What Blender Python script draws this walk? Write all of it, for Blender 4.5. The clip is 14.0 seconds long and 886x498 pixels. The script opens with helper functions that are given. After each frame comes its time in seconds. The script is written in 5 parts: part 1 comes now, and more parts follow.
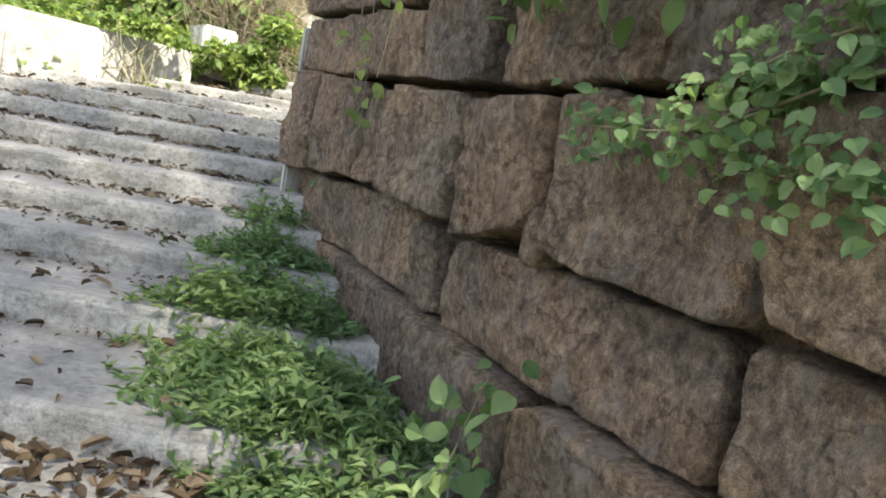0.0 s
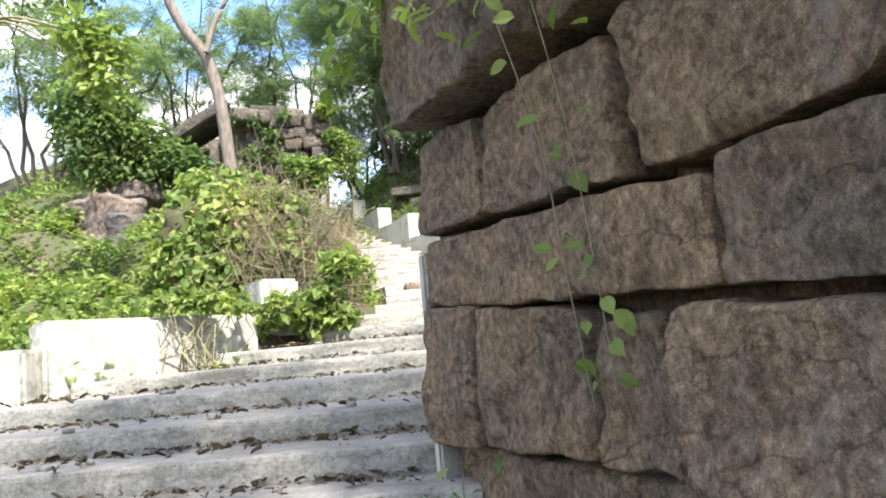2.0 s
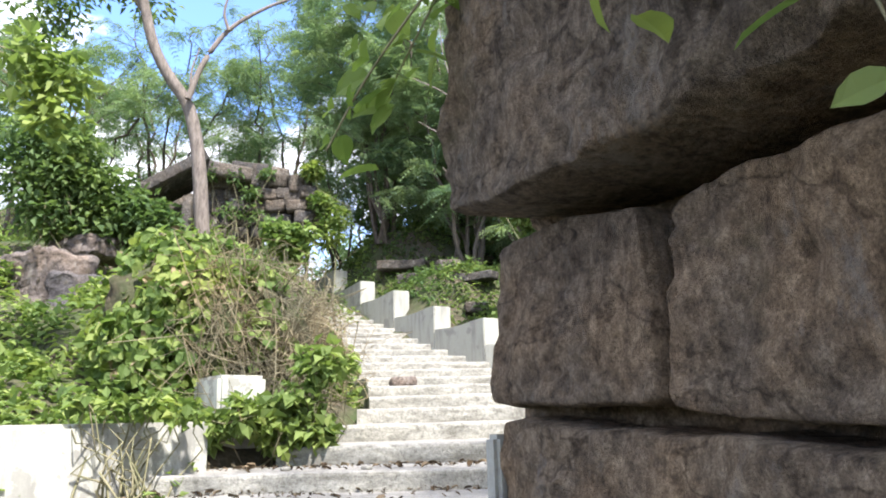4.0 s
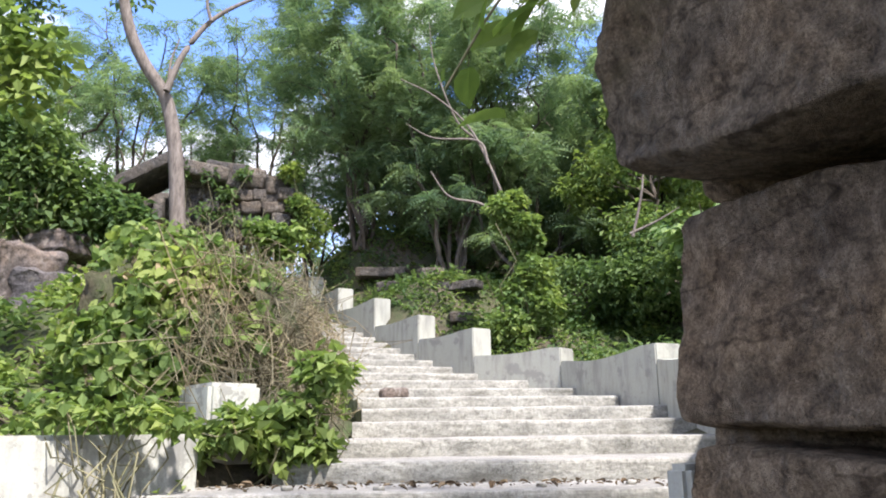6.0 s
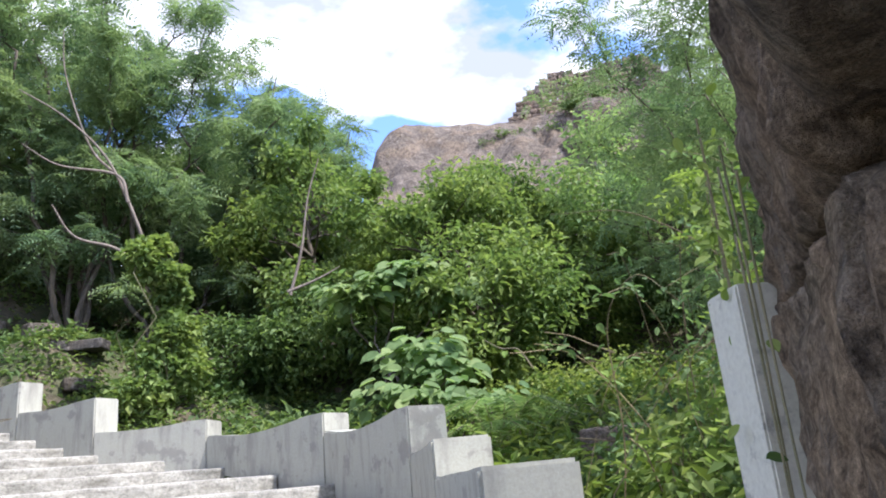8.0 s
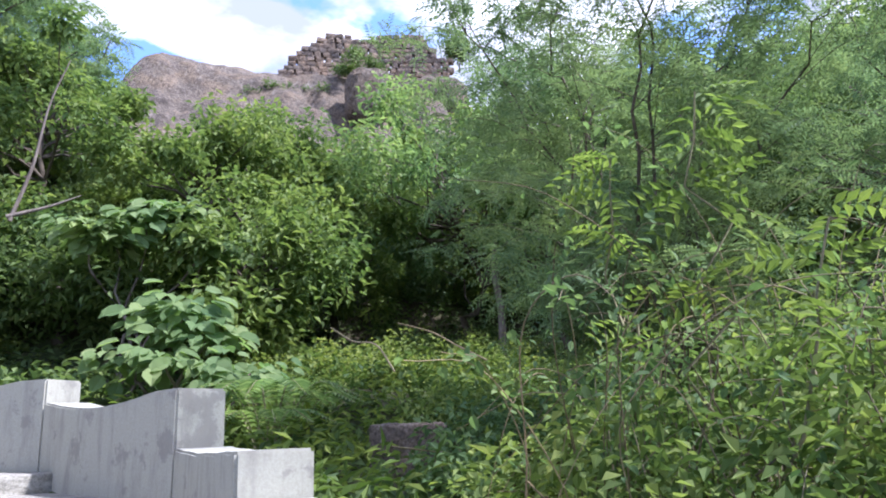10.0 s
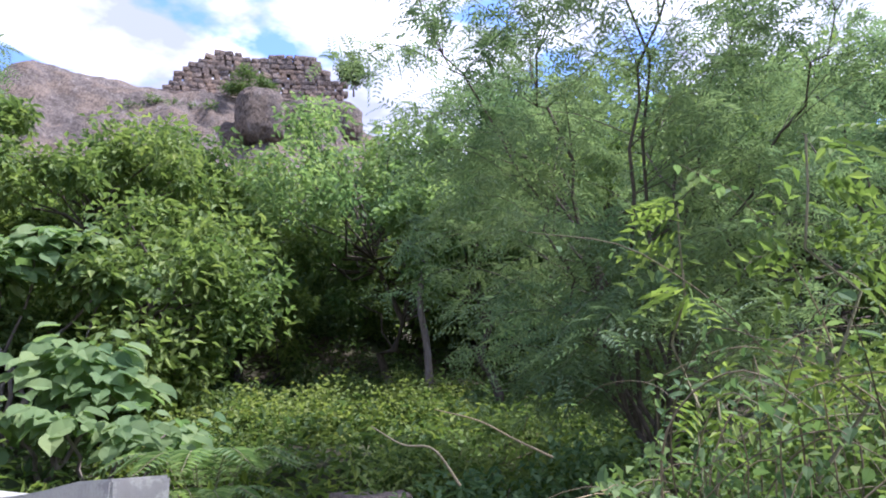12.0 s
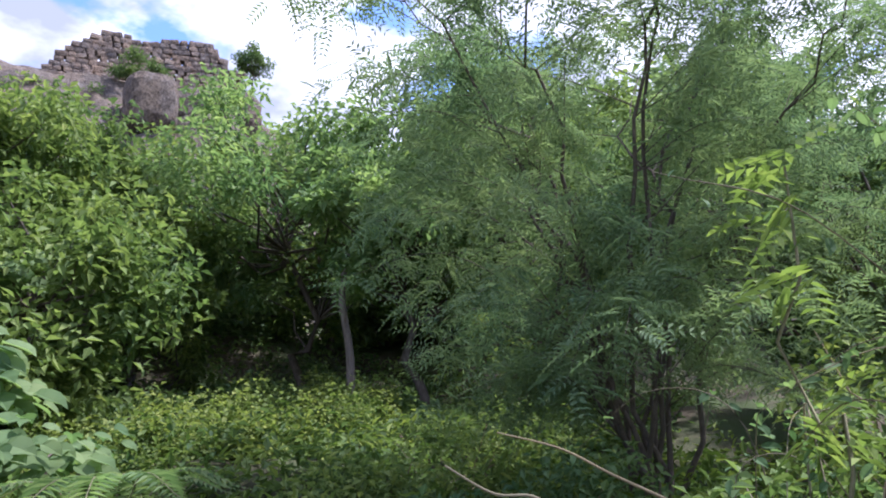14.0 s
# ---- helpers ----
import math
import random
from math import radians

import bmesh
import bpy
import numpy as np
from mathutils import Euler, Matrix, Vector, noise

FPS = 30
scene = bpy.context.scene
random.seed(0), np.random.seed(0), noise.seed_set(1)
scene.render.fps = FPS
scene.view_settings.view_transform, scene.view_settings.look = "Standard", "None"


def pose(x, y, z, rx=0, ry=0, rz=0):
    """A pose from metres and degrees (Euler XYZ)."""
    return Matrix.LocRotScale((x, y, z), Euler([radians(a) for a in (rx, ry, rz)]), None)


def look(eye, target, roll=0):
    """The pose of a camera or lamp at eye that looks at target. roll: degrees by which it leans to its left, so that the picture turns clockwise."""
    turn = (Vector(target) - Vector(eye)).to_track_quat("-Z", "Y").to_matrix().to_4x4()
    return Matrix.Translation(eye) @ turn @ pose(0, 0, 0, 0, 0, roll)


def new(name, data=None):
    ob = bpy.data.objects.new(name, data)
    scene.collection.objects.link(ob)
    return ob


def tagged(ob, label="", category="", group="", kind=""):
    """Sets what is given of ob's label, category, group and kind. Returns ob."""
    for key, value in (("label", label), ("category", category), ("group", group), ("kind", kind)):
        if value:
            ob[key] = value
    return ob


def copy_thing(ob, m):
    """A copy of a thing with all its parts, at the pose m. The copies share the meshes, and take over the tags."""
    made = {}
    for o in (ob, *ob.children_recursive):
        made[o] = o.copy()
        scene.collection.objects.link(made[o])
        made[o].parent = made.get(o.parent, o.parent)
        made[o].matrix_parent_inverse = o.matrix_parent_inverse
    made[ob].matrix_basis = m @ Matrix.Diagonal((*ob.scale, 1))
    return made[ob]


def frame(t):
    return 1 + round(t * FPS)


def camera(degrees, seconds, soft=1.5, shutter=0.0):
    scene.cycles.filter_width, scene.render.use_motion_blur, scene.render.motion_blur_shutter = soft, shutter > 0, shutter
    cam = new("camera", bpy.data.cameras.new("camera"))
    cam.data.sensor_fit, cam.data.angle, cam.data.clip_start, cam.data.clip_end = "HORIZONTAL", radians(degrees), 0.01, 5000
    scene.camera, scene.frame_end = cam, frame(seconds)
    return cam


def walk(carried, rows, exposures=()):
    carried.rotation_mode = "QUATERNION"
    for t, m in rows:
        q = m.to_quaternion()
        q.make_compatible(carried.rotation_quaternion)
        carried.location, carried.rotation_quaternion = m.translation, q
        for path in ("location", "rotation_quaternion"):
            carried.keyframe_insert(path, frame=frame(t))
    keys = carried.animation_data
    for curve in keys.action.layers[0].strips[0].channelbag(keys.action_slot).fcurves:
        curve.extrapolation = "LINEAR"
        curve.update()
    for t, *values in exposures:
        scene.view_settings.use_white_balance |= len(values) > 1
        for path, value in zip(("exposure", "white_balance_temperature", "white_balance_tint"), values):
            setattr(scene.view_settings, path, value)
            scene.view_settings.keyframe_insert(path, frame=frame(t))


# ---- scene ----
cam = camera(60.7, 14.0, soft=1.9)
METRES, EYE, TILT, LEAN, TURN = 8.0, 1.5, -6.0, -10.0, 0.0
ROWS = [
    (0.0, 0.0, 0.0, 0.0, 0.0, 0.0, -0.0),
    (0.5, -0.0386, 0.0359, 0.0073, 1.39, -0.57, -3.32),
    (1.0, -0.0519, 0.0648, 0.0404, -4.46, 5.65, 4.18),
    (1.5, -0.0607, 0.1061, 0.0504, -0.06, 10.2, 10.67),
    (2.0, -0.0758, 0.1496, 0.0588, 5.41, 14.7, 14.77),
    (2.5, -0.0862, 0.1953, 0.0834, 2.2, 13.17, 14.31),
    (3.0, -0.092, 0.2422, 0.1091, 2.42, 16.14, 12.08),
    (5.5, -0.1444, 0.3571, 0.1588, 0.64, 19.91, 10.13),
    (6.0, -0.1566, 0.3704, 0.1593, -0.84, 19.65, 10.92),
    (6.5, -0.1619, 0.4077, 0.1677, 0.48, 21.14, 10.91),
    (7.0, -0.16, 0.4282, 0.1744, -1.57, 22.43, 12.08),
    (7.5, -0.1611, 0.4705, 0.1876, -12.04, 20.72, 14.31),
    (8.0, -0.1579, 0.5026, 0.1985, -28.26, 17.71, 16.76),
    (8.5, -0.1353, 0.5474, 0.2163, -42.98, 13.21, 16.74),
    (9.0, -0.1337, 0.582, 0.2327, -45.36, 11.63, 14.92),
    (11.5, -0.1294, 0.7115, 0.2749, -57.37, 6.85, 11.2),
    (12.0, -0.1084, 0.7414, 0.296, -58.8, 9.38, 13.49),
    (12.5, -0.098, 0.7703, 0.2968, -61.39, 8.75, 12.97),
    (13.0, -0.082, 0.7989, 0.2966, -63.84, 7.7, 12.77),
    (13.5, -0.0564, 0.8205, 0.3124, -66.88, 10.1, 13.96),
    (14.0, -0.0438, 0.8426, 0.3109, -67.1, 7.56, 13.42),
]
walk(cam, [(t, pose(0, 0, EYE, TILT, LEAN, TURN) @ pose(METRES * x, METRES * y, METRES * z, 90 + pitch, roll, yaw)) for t, x, y, z, yaw, pitch, roll in ROWS],
     [(0.0, 2.50, 6600, 11), (1.0, 2.60, 6600, 11), (1.5, 2.70, 6500, 11), (2.5, 2.30, 6350, 13), (3.0, 2.30, 6250, 13), (6.0, 1.95, 6050, 17), (7.0, 1.88, 6050, 17), (9.0, 1.94, 5550, 19), (12.0, 1.84, 5500, 27), (13.0, 1.84, 5500, 26), (14.0, 1.68, 5500, 25)])

# ---- light ----
SUN_AZ, SUN_EL = 150.0, 57.0      # degrees clockwise from +y, and above the horizon
world = bpy.data.worlds.new("world")
scene.world = world
world.use_nodes = True
wn, wl = world.node_tree.nodes, world.node_tree.links
wn.clear()
w_out = wn.new("ShaderNodeOutputWorld")
w_bg = wn.new("ShaderNodeBackground")
w_sky = wn.new("ShaderNodeTexSky")
w_sky.sky_type = "NISHITA"
w_sky.sun_disc = False
w_sky.sun_elevation, w_sky.sun_rotation = radians(SUN_EL), radians(SUN_AZ)
w_bg.inputs["Strength"].default_value = 0.15
w_tc = wn.new("ShaderNodeTexCoord")
w_map = wn.new("ShaderNodeMapping")
w_map.inputs["Scale"].default_value = (1.0, 1.0, 1.9)
w_map.inputs["Location"].default_value = (0.35, 0.1, 0.0)
w_noise = wn.new("ShaderNodeTexNoise")
w_noise.inputs["Scale"].default_value = 3.1
w_noise.inputs["Detail"].default_value = 7.0
w_noise.inputs["Roughness"].default_value = 0.52
w_ramp = wn.new("ShaderNodeValToRGB")
w_ramp.color_ramp.elements[0].position = 0.455
w_ramp.color_ramp.elements[1].position = 0.505
w_mix = wn.new("ShaderNodeMix")
w_mix.data_type = "RGBA"
w_belly = wn.new("ShaderNodeTexNoise")
w_belly.inputs["Scale"].default_value = 6.5
w_belly.inputs["Detail"].default_value = 6.0
w_tone = wn.new("ShaderNodeValToRGB")
w_tone.color_ramp.elements[0].position, w_tone.color_ramp.elements[0].color = 0.4, (0.38, 0.41, 0.48, 1)
w_tone.color_ramp.elements[1].position, w_tone.color_ramp.elements[1].color = 0.6, (0.95, 0.96, 1.0, 1)
w_gain = wn.new("ShaderNodeMix")
w_gain.data_type, w_gain.blend_type = "RGBA", "MULTIPLY"
w_gain.inputs["Factor"].default_value = 1.0
w_gain.inputs["B"].default_value = (3.95, 3.9, 3.85, 1)
wl.new(w_map.outputs["Vector"], w_belly.inputs["Vector"])
wl.new(w_belly.outputs["Fac"], w_tone.inputs["Fac"])
wl.new(w_tone.outputs["Color"], w_gain.inputs["A"])
wl.new(w_gain.outputs["Result"], w_mix.inputs["B"])
wl.new(w_tc.outputs["Generated"], w_map.inputs["Vector"])
wl.new(w_map.outputs["Vector"], w_noise.inputs["Vector"])
wl.new(w_noise.outputs["Fac"], w_ramp.inputs["Fac"])
wl.new(w_ramp.outputs["Color"], w_mix.inputs["Factor"])
w_deep = wn.new("ShaderNodeMix")
w_deep.data_type, w_deep.blend_type = "RGBA", "MULTIPLY"
w_deep.inputs["Factor"].default_value = 1.0
w_deep.inputs["B"].default_value = (0.62, 0.7, 0.9, 1)
wl.new(w_sky.outputs["Color"], w_deep.inputs["A"])
wl.new(w_deep.outputs["Result"], w_mix.inputs["A"])
wl.new(w_mix.outputs["Result"], w_bg.inputs["Color"])
wl.new(w_bg.outputs["Background"], w_out.inputs["Surface"])
sun_data = bpy.data.lights.new("sun", "SUN")
sun_data.energy, sun_data.angle, sun_data.color = 2.7, radians(3.0), (1.0, 0.95, 0.86)
sun = new("sun", sun_data)
_sd = Vector((math.sin(radians(SUN_AZ)) * math.cos(radians(SUN_EL)), math.cos(radians(SUN_AZ)) * math.cos(radians(SUN_EL)), math.sin(radians(SUN_EL))))
sun.matrix_world = look(_sd * 60, (0, 0, 0))

# ---- materials ----
def principled(name, rough=0.8, spec=0.3):
    m = bpy.data.materials.new(name)
    m.use_nodes = True
    b = m.node_tree.nodes["Principled BSDF"]
    b.inputs["Roughness"].default_value = rough
    b.inputs["Specular IOR Level"].default_value = spec
    return m, m.node_tree.nodes, m.node_tree.links, b


def noise_node(n, l, coord, scale, detail=6.0, rough=0.6, stretch=None):
    t = n.new("ShaderNodeTexNoise")
    t.inputs["Scale"].default_value, t.inputs["Detail"].default_value, t.inputs["Roughness"].default_value = scale, detail, rough
    if stretch:
        mp = n.new("ShaderNodeMapping")
        mp.inputs["Scale"].default_value = stretch
        l.new(coord, mp.inputs["Vector"])
        coord = mp.outputs["Vector"]
    l.new(coord, t.inputs["Vector"])
    return t.outputs["Fac"]


def ramp_node(n, l, fac, stops):
    r = n.new("ShaderNodeValToRGB")
    els = r.color_ramp.elements
    while len(els) < len(stops):
        els.new(0.5)
    for e, (pos, col) in zip(els, stops):
        e.position, e.color = pos, (*col, 1)
    l.new(fac, r.inputs["Fac"])
    return r.outputs["Color"]


def mix_node(n, l, fac, a, b, mode="MIX"):
    m = n.new("ShaderNodeMix")
    m.data_type, m.blend_type = "RGBA", mode
    for sock, v in (("Factor", fac), ("A", a), ("B", b)):
        if isinstance(v, (int, float)):
            m.inputs[sock].default_value = v
        elif isinstance(v, tuple):
            m.inputs[sock].default_value = (*v, 1)
        else:
            l.new(v, m.inputs[sock])
    return m.outputs["Result"]


def bump_node(n, l, b, heights, dist=0.02):
    normal = None
    for h, strength, d in heights:
        k = n.new("ShaderNodeBump")
        k.inputs["Strength"].default_value, k.inputs["Distance"].default_value = strength, d
        l.new(h, k.inputs["Height"])
        if normal is not None:
            l.new(normal, k.inputs["Normal"])
        normal = k.outputs["Normal"]
    l.new(normal, b.inputs["Normal"])


def place_coord(n):
    return n.new("ShaderNodeNewGeometry").outputs["Position"]


def stone_material(name, dark, mid, light, scale=1.0, stretch=None, by_object=True, relief_depth=1.0):
    m, n, l, b = principled(name, 0.88, 0.25)
    c = place_coord(n)
    big = noise_node(n, l, c, 2.2 * scale, 5, 0.6)
    chip = noise_node(n, l, c, 8.5 * scale, 7, 0.62)
    grain = noise_node(n, l, c, 36 * scale, 9, 0.75, stretch or (1.0, 1.0, 0.95))
    fine = noise_node(n, l, c, 210 * scale, 4, 0.7)
    col = ramp_node(n, l, grain, [(0.33, dark), (0.5, mid), (0.66, light)])
    speck = ramp_node(n, l, fine, [(0.38, (0.62, 0.6, 0.6)), (0.6, (1.2, 1.19, 1.18))])
    col = mix_node(n, l, 0.8, col, speck, "MULTIPLY")
    crack = ramp_node(n, l, chip, [(0.34, (0.55, 0.53, 0.52)), (0.46, (1, 1, 1))])
    col = mix_node(n, l, 0.8, col, crack, "MULTIPLY")
    vein = noise_node(n, l, c, 2.6 * scale, 5, 0.55, (1, 1, 1.6))
    line = ramp_node(n, l, vein, [(0.484, (1, 1, 1)), (0.497, (0.42, 0.4, 0.38)), (0.503, (0.42, 0.4, 0.38)), (0.516, (1.06, 1.06, 1.05))])
    col = mix_node(n, l, 0.75, col, line, "MULTIPLY")
    tone = ramp_node(n, l, big, [(0.28, (0.55, 0.54, 0.55)), (0.46, (0.92, 0.92, 0.92)), (0.58, (1.1, 1.02, 0.92)), (0.75, (1.35, 1.27, 1.15))])
    col = mix_node(n, l, 1.0, col, tone, "MULTIPLY")
    if by_object:
        info = n.new("ShaderNodeObjectInfo").outputs["Random"]
        shade = ramp_node(n, l, info, [(0.0, (0.72, 0.74, 0.78)), (0.35, (0.95, 0.9, 0.86)), (0.7, (1.05, 0.98, 0.9)), (1.0, (1.12, 1.1, 1.08))])
        col = mix_node(n, l, 1.0, col, shade, "MULTIPLY")
    pale = noise_node(n, l, c, 5.5 * scale, 8, 0.75, (1, 1, 0.5))
    mask = ramp_node(n, l, pale, [(0.56, (0, 0, 0)), (0.66, (0.6, 0.6, 0.6))])
    col = mix_node(n, l, mask, col, (0.37, 0.33, 0.28))
    lichen = noise_node(n, l, c, 3.3 * scale, 6, 0.7)
    col = mix_node(n, l, ramp_node(n, l, lichen, [(0.6, (0, 0, 0)), (0.72, (0.5, 0.5, 0.5))]), col, (0.2, 0.165, 0.085))
    l.new(col, b.inputs["Base Color"])
    bump_node(n, l, b, [(big, 0.6, 0.06 * relief_depth / scale), (chip, 1.0, 0.07 * relief_depth / scale), (grain, 0.9, 0.02 * relief_depth / scale), (fine, 0.9, 0.007 * relief_depth / scale)])
    return m


M_STONE = stone_material("granite_block", (0.098, 0.078, 0.055), (0.3, 0.242, 0.175), (0.54, 0.45, 0.335), stretch=(1.0, 1.0, 0.75), relief_depth=1.8)
M_RUBBLE = stone_material("pinkish_boulder", (0.09, 0.081, 0.078), (0.19, 0.172, 0.162), (0.31, 0.28, 0.262))
# grey lichened stone, its colour darkened for the shade the shrine stands in
M_OLDSTONE = stone_material("shaded_lichen_stone", (0.05, 0.046, 0.04), (0.115, 0.105, 0.092), (0.2, 0.185, 0.165))
M_CLIFF = stone_material("cliff_rock", (0.07, 0.058, 0.048), (0.155, 0.13, 0.106), (0.25, 0.212, 0.175), 0.22, (1, 1, 0.5), False, 0.9)
M_FORT = stone_material("fort_stone", (0.13, 0.105, 0.088), (0.24, 0.195, 0.16), (0.36, 0.3, 0.25), 0.4)


def concrete_material():
    m, n, l, b = principled("worn_concrete", 0.9, 0.2)
    c = place_coord(n)
    big = noise_node(n, l, c, 1.3, 6, 0.65)
    mid = noise_node(n, l, c, 9, 8, 0.7, (0.6, 1, 1.4))
    fine = noise_node(n, l, c, 90, 5, 0.7)
    pit = noise_node(n, l, c, 30, 8, 0.75)
    col = ramp_node(n, l, mid, [(0.3, (0.14, 0.132, 0.113)), (0.5, (0.35, 0.334, 0.3)), (0.7, (0.51, 0.492, 0.447))])
    col = mix_node(n, l, 1.0, col, ramp_node(n, l, big, [(0.3, (0.45, 0.45, 0.43)), (0.48, (0.88, 0.87, 0.85)), (0.64, (1.1, 1.08, 1.05))]), "MULTIPLY")
    col = mix_node(n, l, 0.25, col, ramp_node(n, l, fine, [(0.35, (0.12, 0.11, 0.1)), (0.6, (0.5, 0.49, 0.46))]))
    col = mix_node(n, l, 0.85, col, ramp_node(n, l, pit, [(0.34, (0.42, 0.41, 0.38)), (0.5, (0.95, 0.95, 0.93)), (0.68, (1.2, 1.19, 1.16))]), "MULTIPLY")
    grime = noise_node(n, l, c, 3.1, 9, 0.72, (0.5, 1, 2.2))
    col = mix_node(n, l, ramp_node(n, l, grime, [(0.52, (0, 0, 0)), (0.64, (0.62, 0.62, 0.62))]), col, (0.13, 0.118, 0.095))
    # colour by facing: upward treads greyed to offset their stronger sun than the risers
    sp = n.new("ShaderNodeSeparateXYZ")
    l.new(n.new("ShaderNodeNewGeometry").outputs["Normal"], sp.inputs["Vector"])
    tread_tone = ramp_node(n, l, sp.outputs["Z"], [(0.5, (0, 0, 0)), (0.9, (1, 1, 1))])
    col = mix_node(n, l, tread_tone, mix_node(n, l, 1.0, col, (1.02, 1.03, 1.0), "MULTIPLY"), mix_node(n, l, 0.4, col, (0.26, 0.245, 0.22)))
    l.new(col, b.inputs["Base Color"])
    bump_node(n, l, b, [(mid, 0.5, 0.03), (pit, 0.5, 0.012), (fine, 0.4, 0.004)])
    return m


M_CONCRETE = concrete_material()


def whitewash_material(name, streaks, value):
    m, n, l, b = principled(name, 0.85, 0.25)
    c = place_coord(n)
    run = noise_node(n, l, c, 3.0, 7, 0.65, (2.2, 2.2, 0.45))
    patch = noise_node(n, l, c, 2.4 + 2.2 * (streaks > 1), 8, 0.7)
    fine = noise_node(n, l, c, 70, 5, 0.7)
    white = ramp_node(n, l, fine, [(0.3, (0.83 * value, 0.81 * value, 0.68 * value)), (0.6, (value, 0.985 * value, 0.83 * value))])
    dirt = ramp_node(n, l, run, [(0.56 - streaks * 0.12, (0, 0, 0)), (0.78 - streaks * 0.1, (0.75, 0.75, 0.75))])
    col = mix_node(n, l, dirt, white, (0.2, 0.19, 0.17))
    bare = ramp_node(n, l, patch, [(0.62 - streaks * 0.1, (0, 0, 0)), (0.66 - streaks * 0.1, (0.7, 0.7, 0.7))])
    col = mix_node(n, l, bare, col, (0.24, 0.23, 0.205))
    l.new(col, b.inputs["Base Color"])
    bump_node(n, l, b, [(patch, 0.25, 0.02), (fine, 0.3, 0.003)])
    return m


M_WHITE = whitewash_material("whitewash", 0.62, 0.41)
M_PIER = whitewash_material("pier_whitewash", 0.4, 0.62)
M_WHITE_OLD = whitewash_material("old_whitewash", 1.25, 0.54)


def leaf_material(name, dark, mid, light, rough=0.65, gloss=0.14, glow=0.4):
    """Foliage: each leaf has its own tint, and light passes through it."""
    m, n, l, b = principled(name, rough, gloss)
    g = n.new("ShaderNodeNewGeometry")
    col = ramp_node(n, l, g.outputs["Random Per Island"], [(0.0, dark), (0.5, mid), (1.0, light)])
    big = noise_node(n, l, g.outputs["Position"], 0.9, 4, 0.6)
    col = mix_node(n, l, 1.0, col, ramp_node(n, l, big, [(0.32, (0.7, 0.78, 0.75)), (0.66, (1.24, 1.12, 0.9))]), "MULTIPLY")
    l.new(col, b.inputs["Base Color"])
    tr = n.new("ShaderNodeBsdfTranslucent")
    l.new(mix_node(n, l, 1.0, col, (1.3, 1.4, 0.85), "MULTIPLY"), tr.inputs["Color"])
    mx = n.new("ShaderNodeMixShader")
    mx.inputs["Fac"].default_value = glow
    l.new(b.outputs["BSDF"], mx.inputs[1])
    l.new(tr.outputs["BSDF"], mx.inputs[2])
    l.new(mx.outputs["Shader"], n["Material Output"].inputs["Surface"])
    return m


M_FEATHER = leaf_material("acacia_leaf", (0.142, 0.209, 0.132), (0.193, 0.270, 0.171), (0.249, 0.330, 0.209), gloss=0.1, glow=0.45)
M_BROAD = leaf_material("broad_leaf", (0.116, 0.175, 0.066), (0.175, 0.245, 0.088), (0.250, 0.316, 0.119))
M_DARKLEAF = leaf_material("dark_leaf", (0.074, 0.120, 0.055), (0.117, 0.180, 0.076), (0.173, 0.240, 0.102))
M_VINE = leaf_material("creeper_leaf", (0.085, 0.135, 0.045), (0.165, 0.235, 0.078), (0.29, 0.35, 0.125), glow=0.4)
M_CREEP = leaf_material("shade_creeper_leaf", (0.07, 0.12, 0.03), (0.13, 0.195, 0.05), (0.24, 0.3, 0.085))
M_PALE = leaf_material("pale_big_leaf", (0.125, 0.2, 0.092), (0.19, 0.28, 0.132), (0.27, 0.355, 0.18), glow=0.48)
M_LIME = leaf_material("lime_leaf", (0.12, 0.18, 0.052), (0.175, 0.25, 0.072), (0.26, 0.335, 0.11), glow=0.42)
M_WEED = leaf_material("weed_leaf", (0.08, 0.14, 0.066), (0.135, 0.215, 0.105), (0.22, 0.31, 0.16), glow=0.42)
M_GOLD = leaf_material("yellow_creeper_leaf", (0.12, 0.165, 0.05), (0.2, 0.255, 0.078), (0.29, 0.335, 0.115), glow=0.42)
M_DRY = leaf_material("dry_leaf", (0.03, 0.022, 0.015), (0.085, 0.06, 0.04), (0.24, 0.19, 0.14), glow=0.03)
M_STRAW = leaf_material("dry_stem", (0.11, 0.09, 0.062), (0.2, 0.168, 0.115), (0.33, 0.285, 0.2), glow=0.1)


def bark_material(name, dark, light):
    m, n, l, b = principled(name, 0.9, 0.2)
    c = place_coord(n)
    g = noise_node(n, l, c, 22, 8, 0.7, (1, 1, 0.22))
    col = ramp_node(n, l, g, [(0.3, dark), (0.68, light)])
    l.new(col, b.inputs["Base Color"])
    bump_node(n, l, b, [(g, 0.7, 0.02)])
    return m


M_BARK = bark_material("grey_bark", (0.09, 0.072, 0.058), (0.27, 0.228, 0.19))
M_DARKBARK = bark_material("dark_bark", (0.05, 0.04, 0.03), (0.17, 0.14, 0.11))
M_STEM = bark_material("green_stem", (0.12, 0.13, 0.06), (0.3, 0.26, 0.16))


def soil_material():
    m, n, l, b = principled("hill_soil", 0.95, 0.15)
    c = place_coord(n)
    big = noise_node(n, l, c, 0.8, 6, 0.65)
    fine = noise_node(n, l, c, 24, 8, 0.75)
    col = ramp_node(n, l, fine, [(0.3, (0.045, 0.04, 0.026)), (0.55, (0.11, 0.09, 0.06)), (0.75, (0.2, 0.165, 0.12))])
    col = mix_node(n, l, ramp_node(n, l, big, [(0.42, (0, 0, 0)), (0.6, (0.8, 0.8, 0.8))]), col, (0.055, 0.085, 0.028))
    l.new(col, b.inputs["Base Color"])
    bump_node(n, l, b, [(big, 0.5, 0.1), (fine, 0.8, 0.03)])
    return m


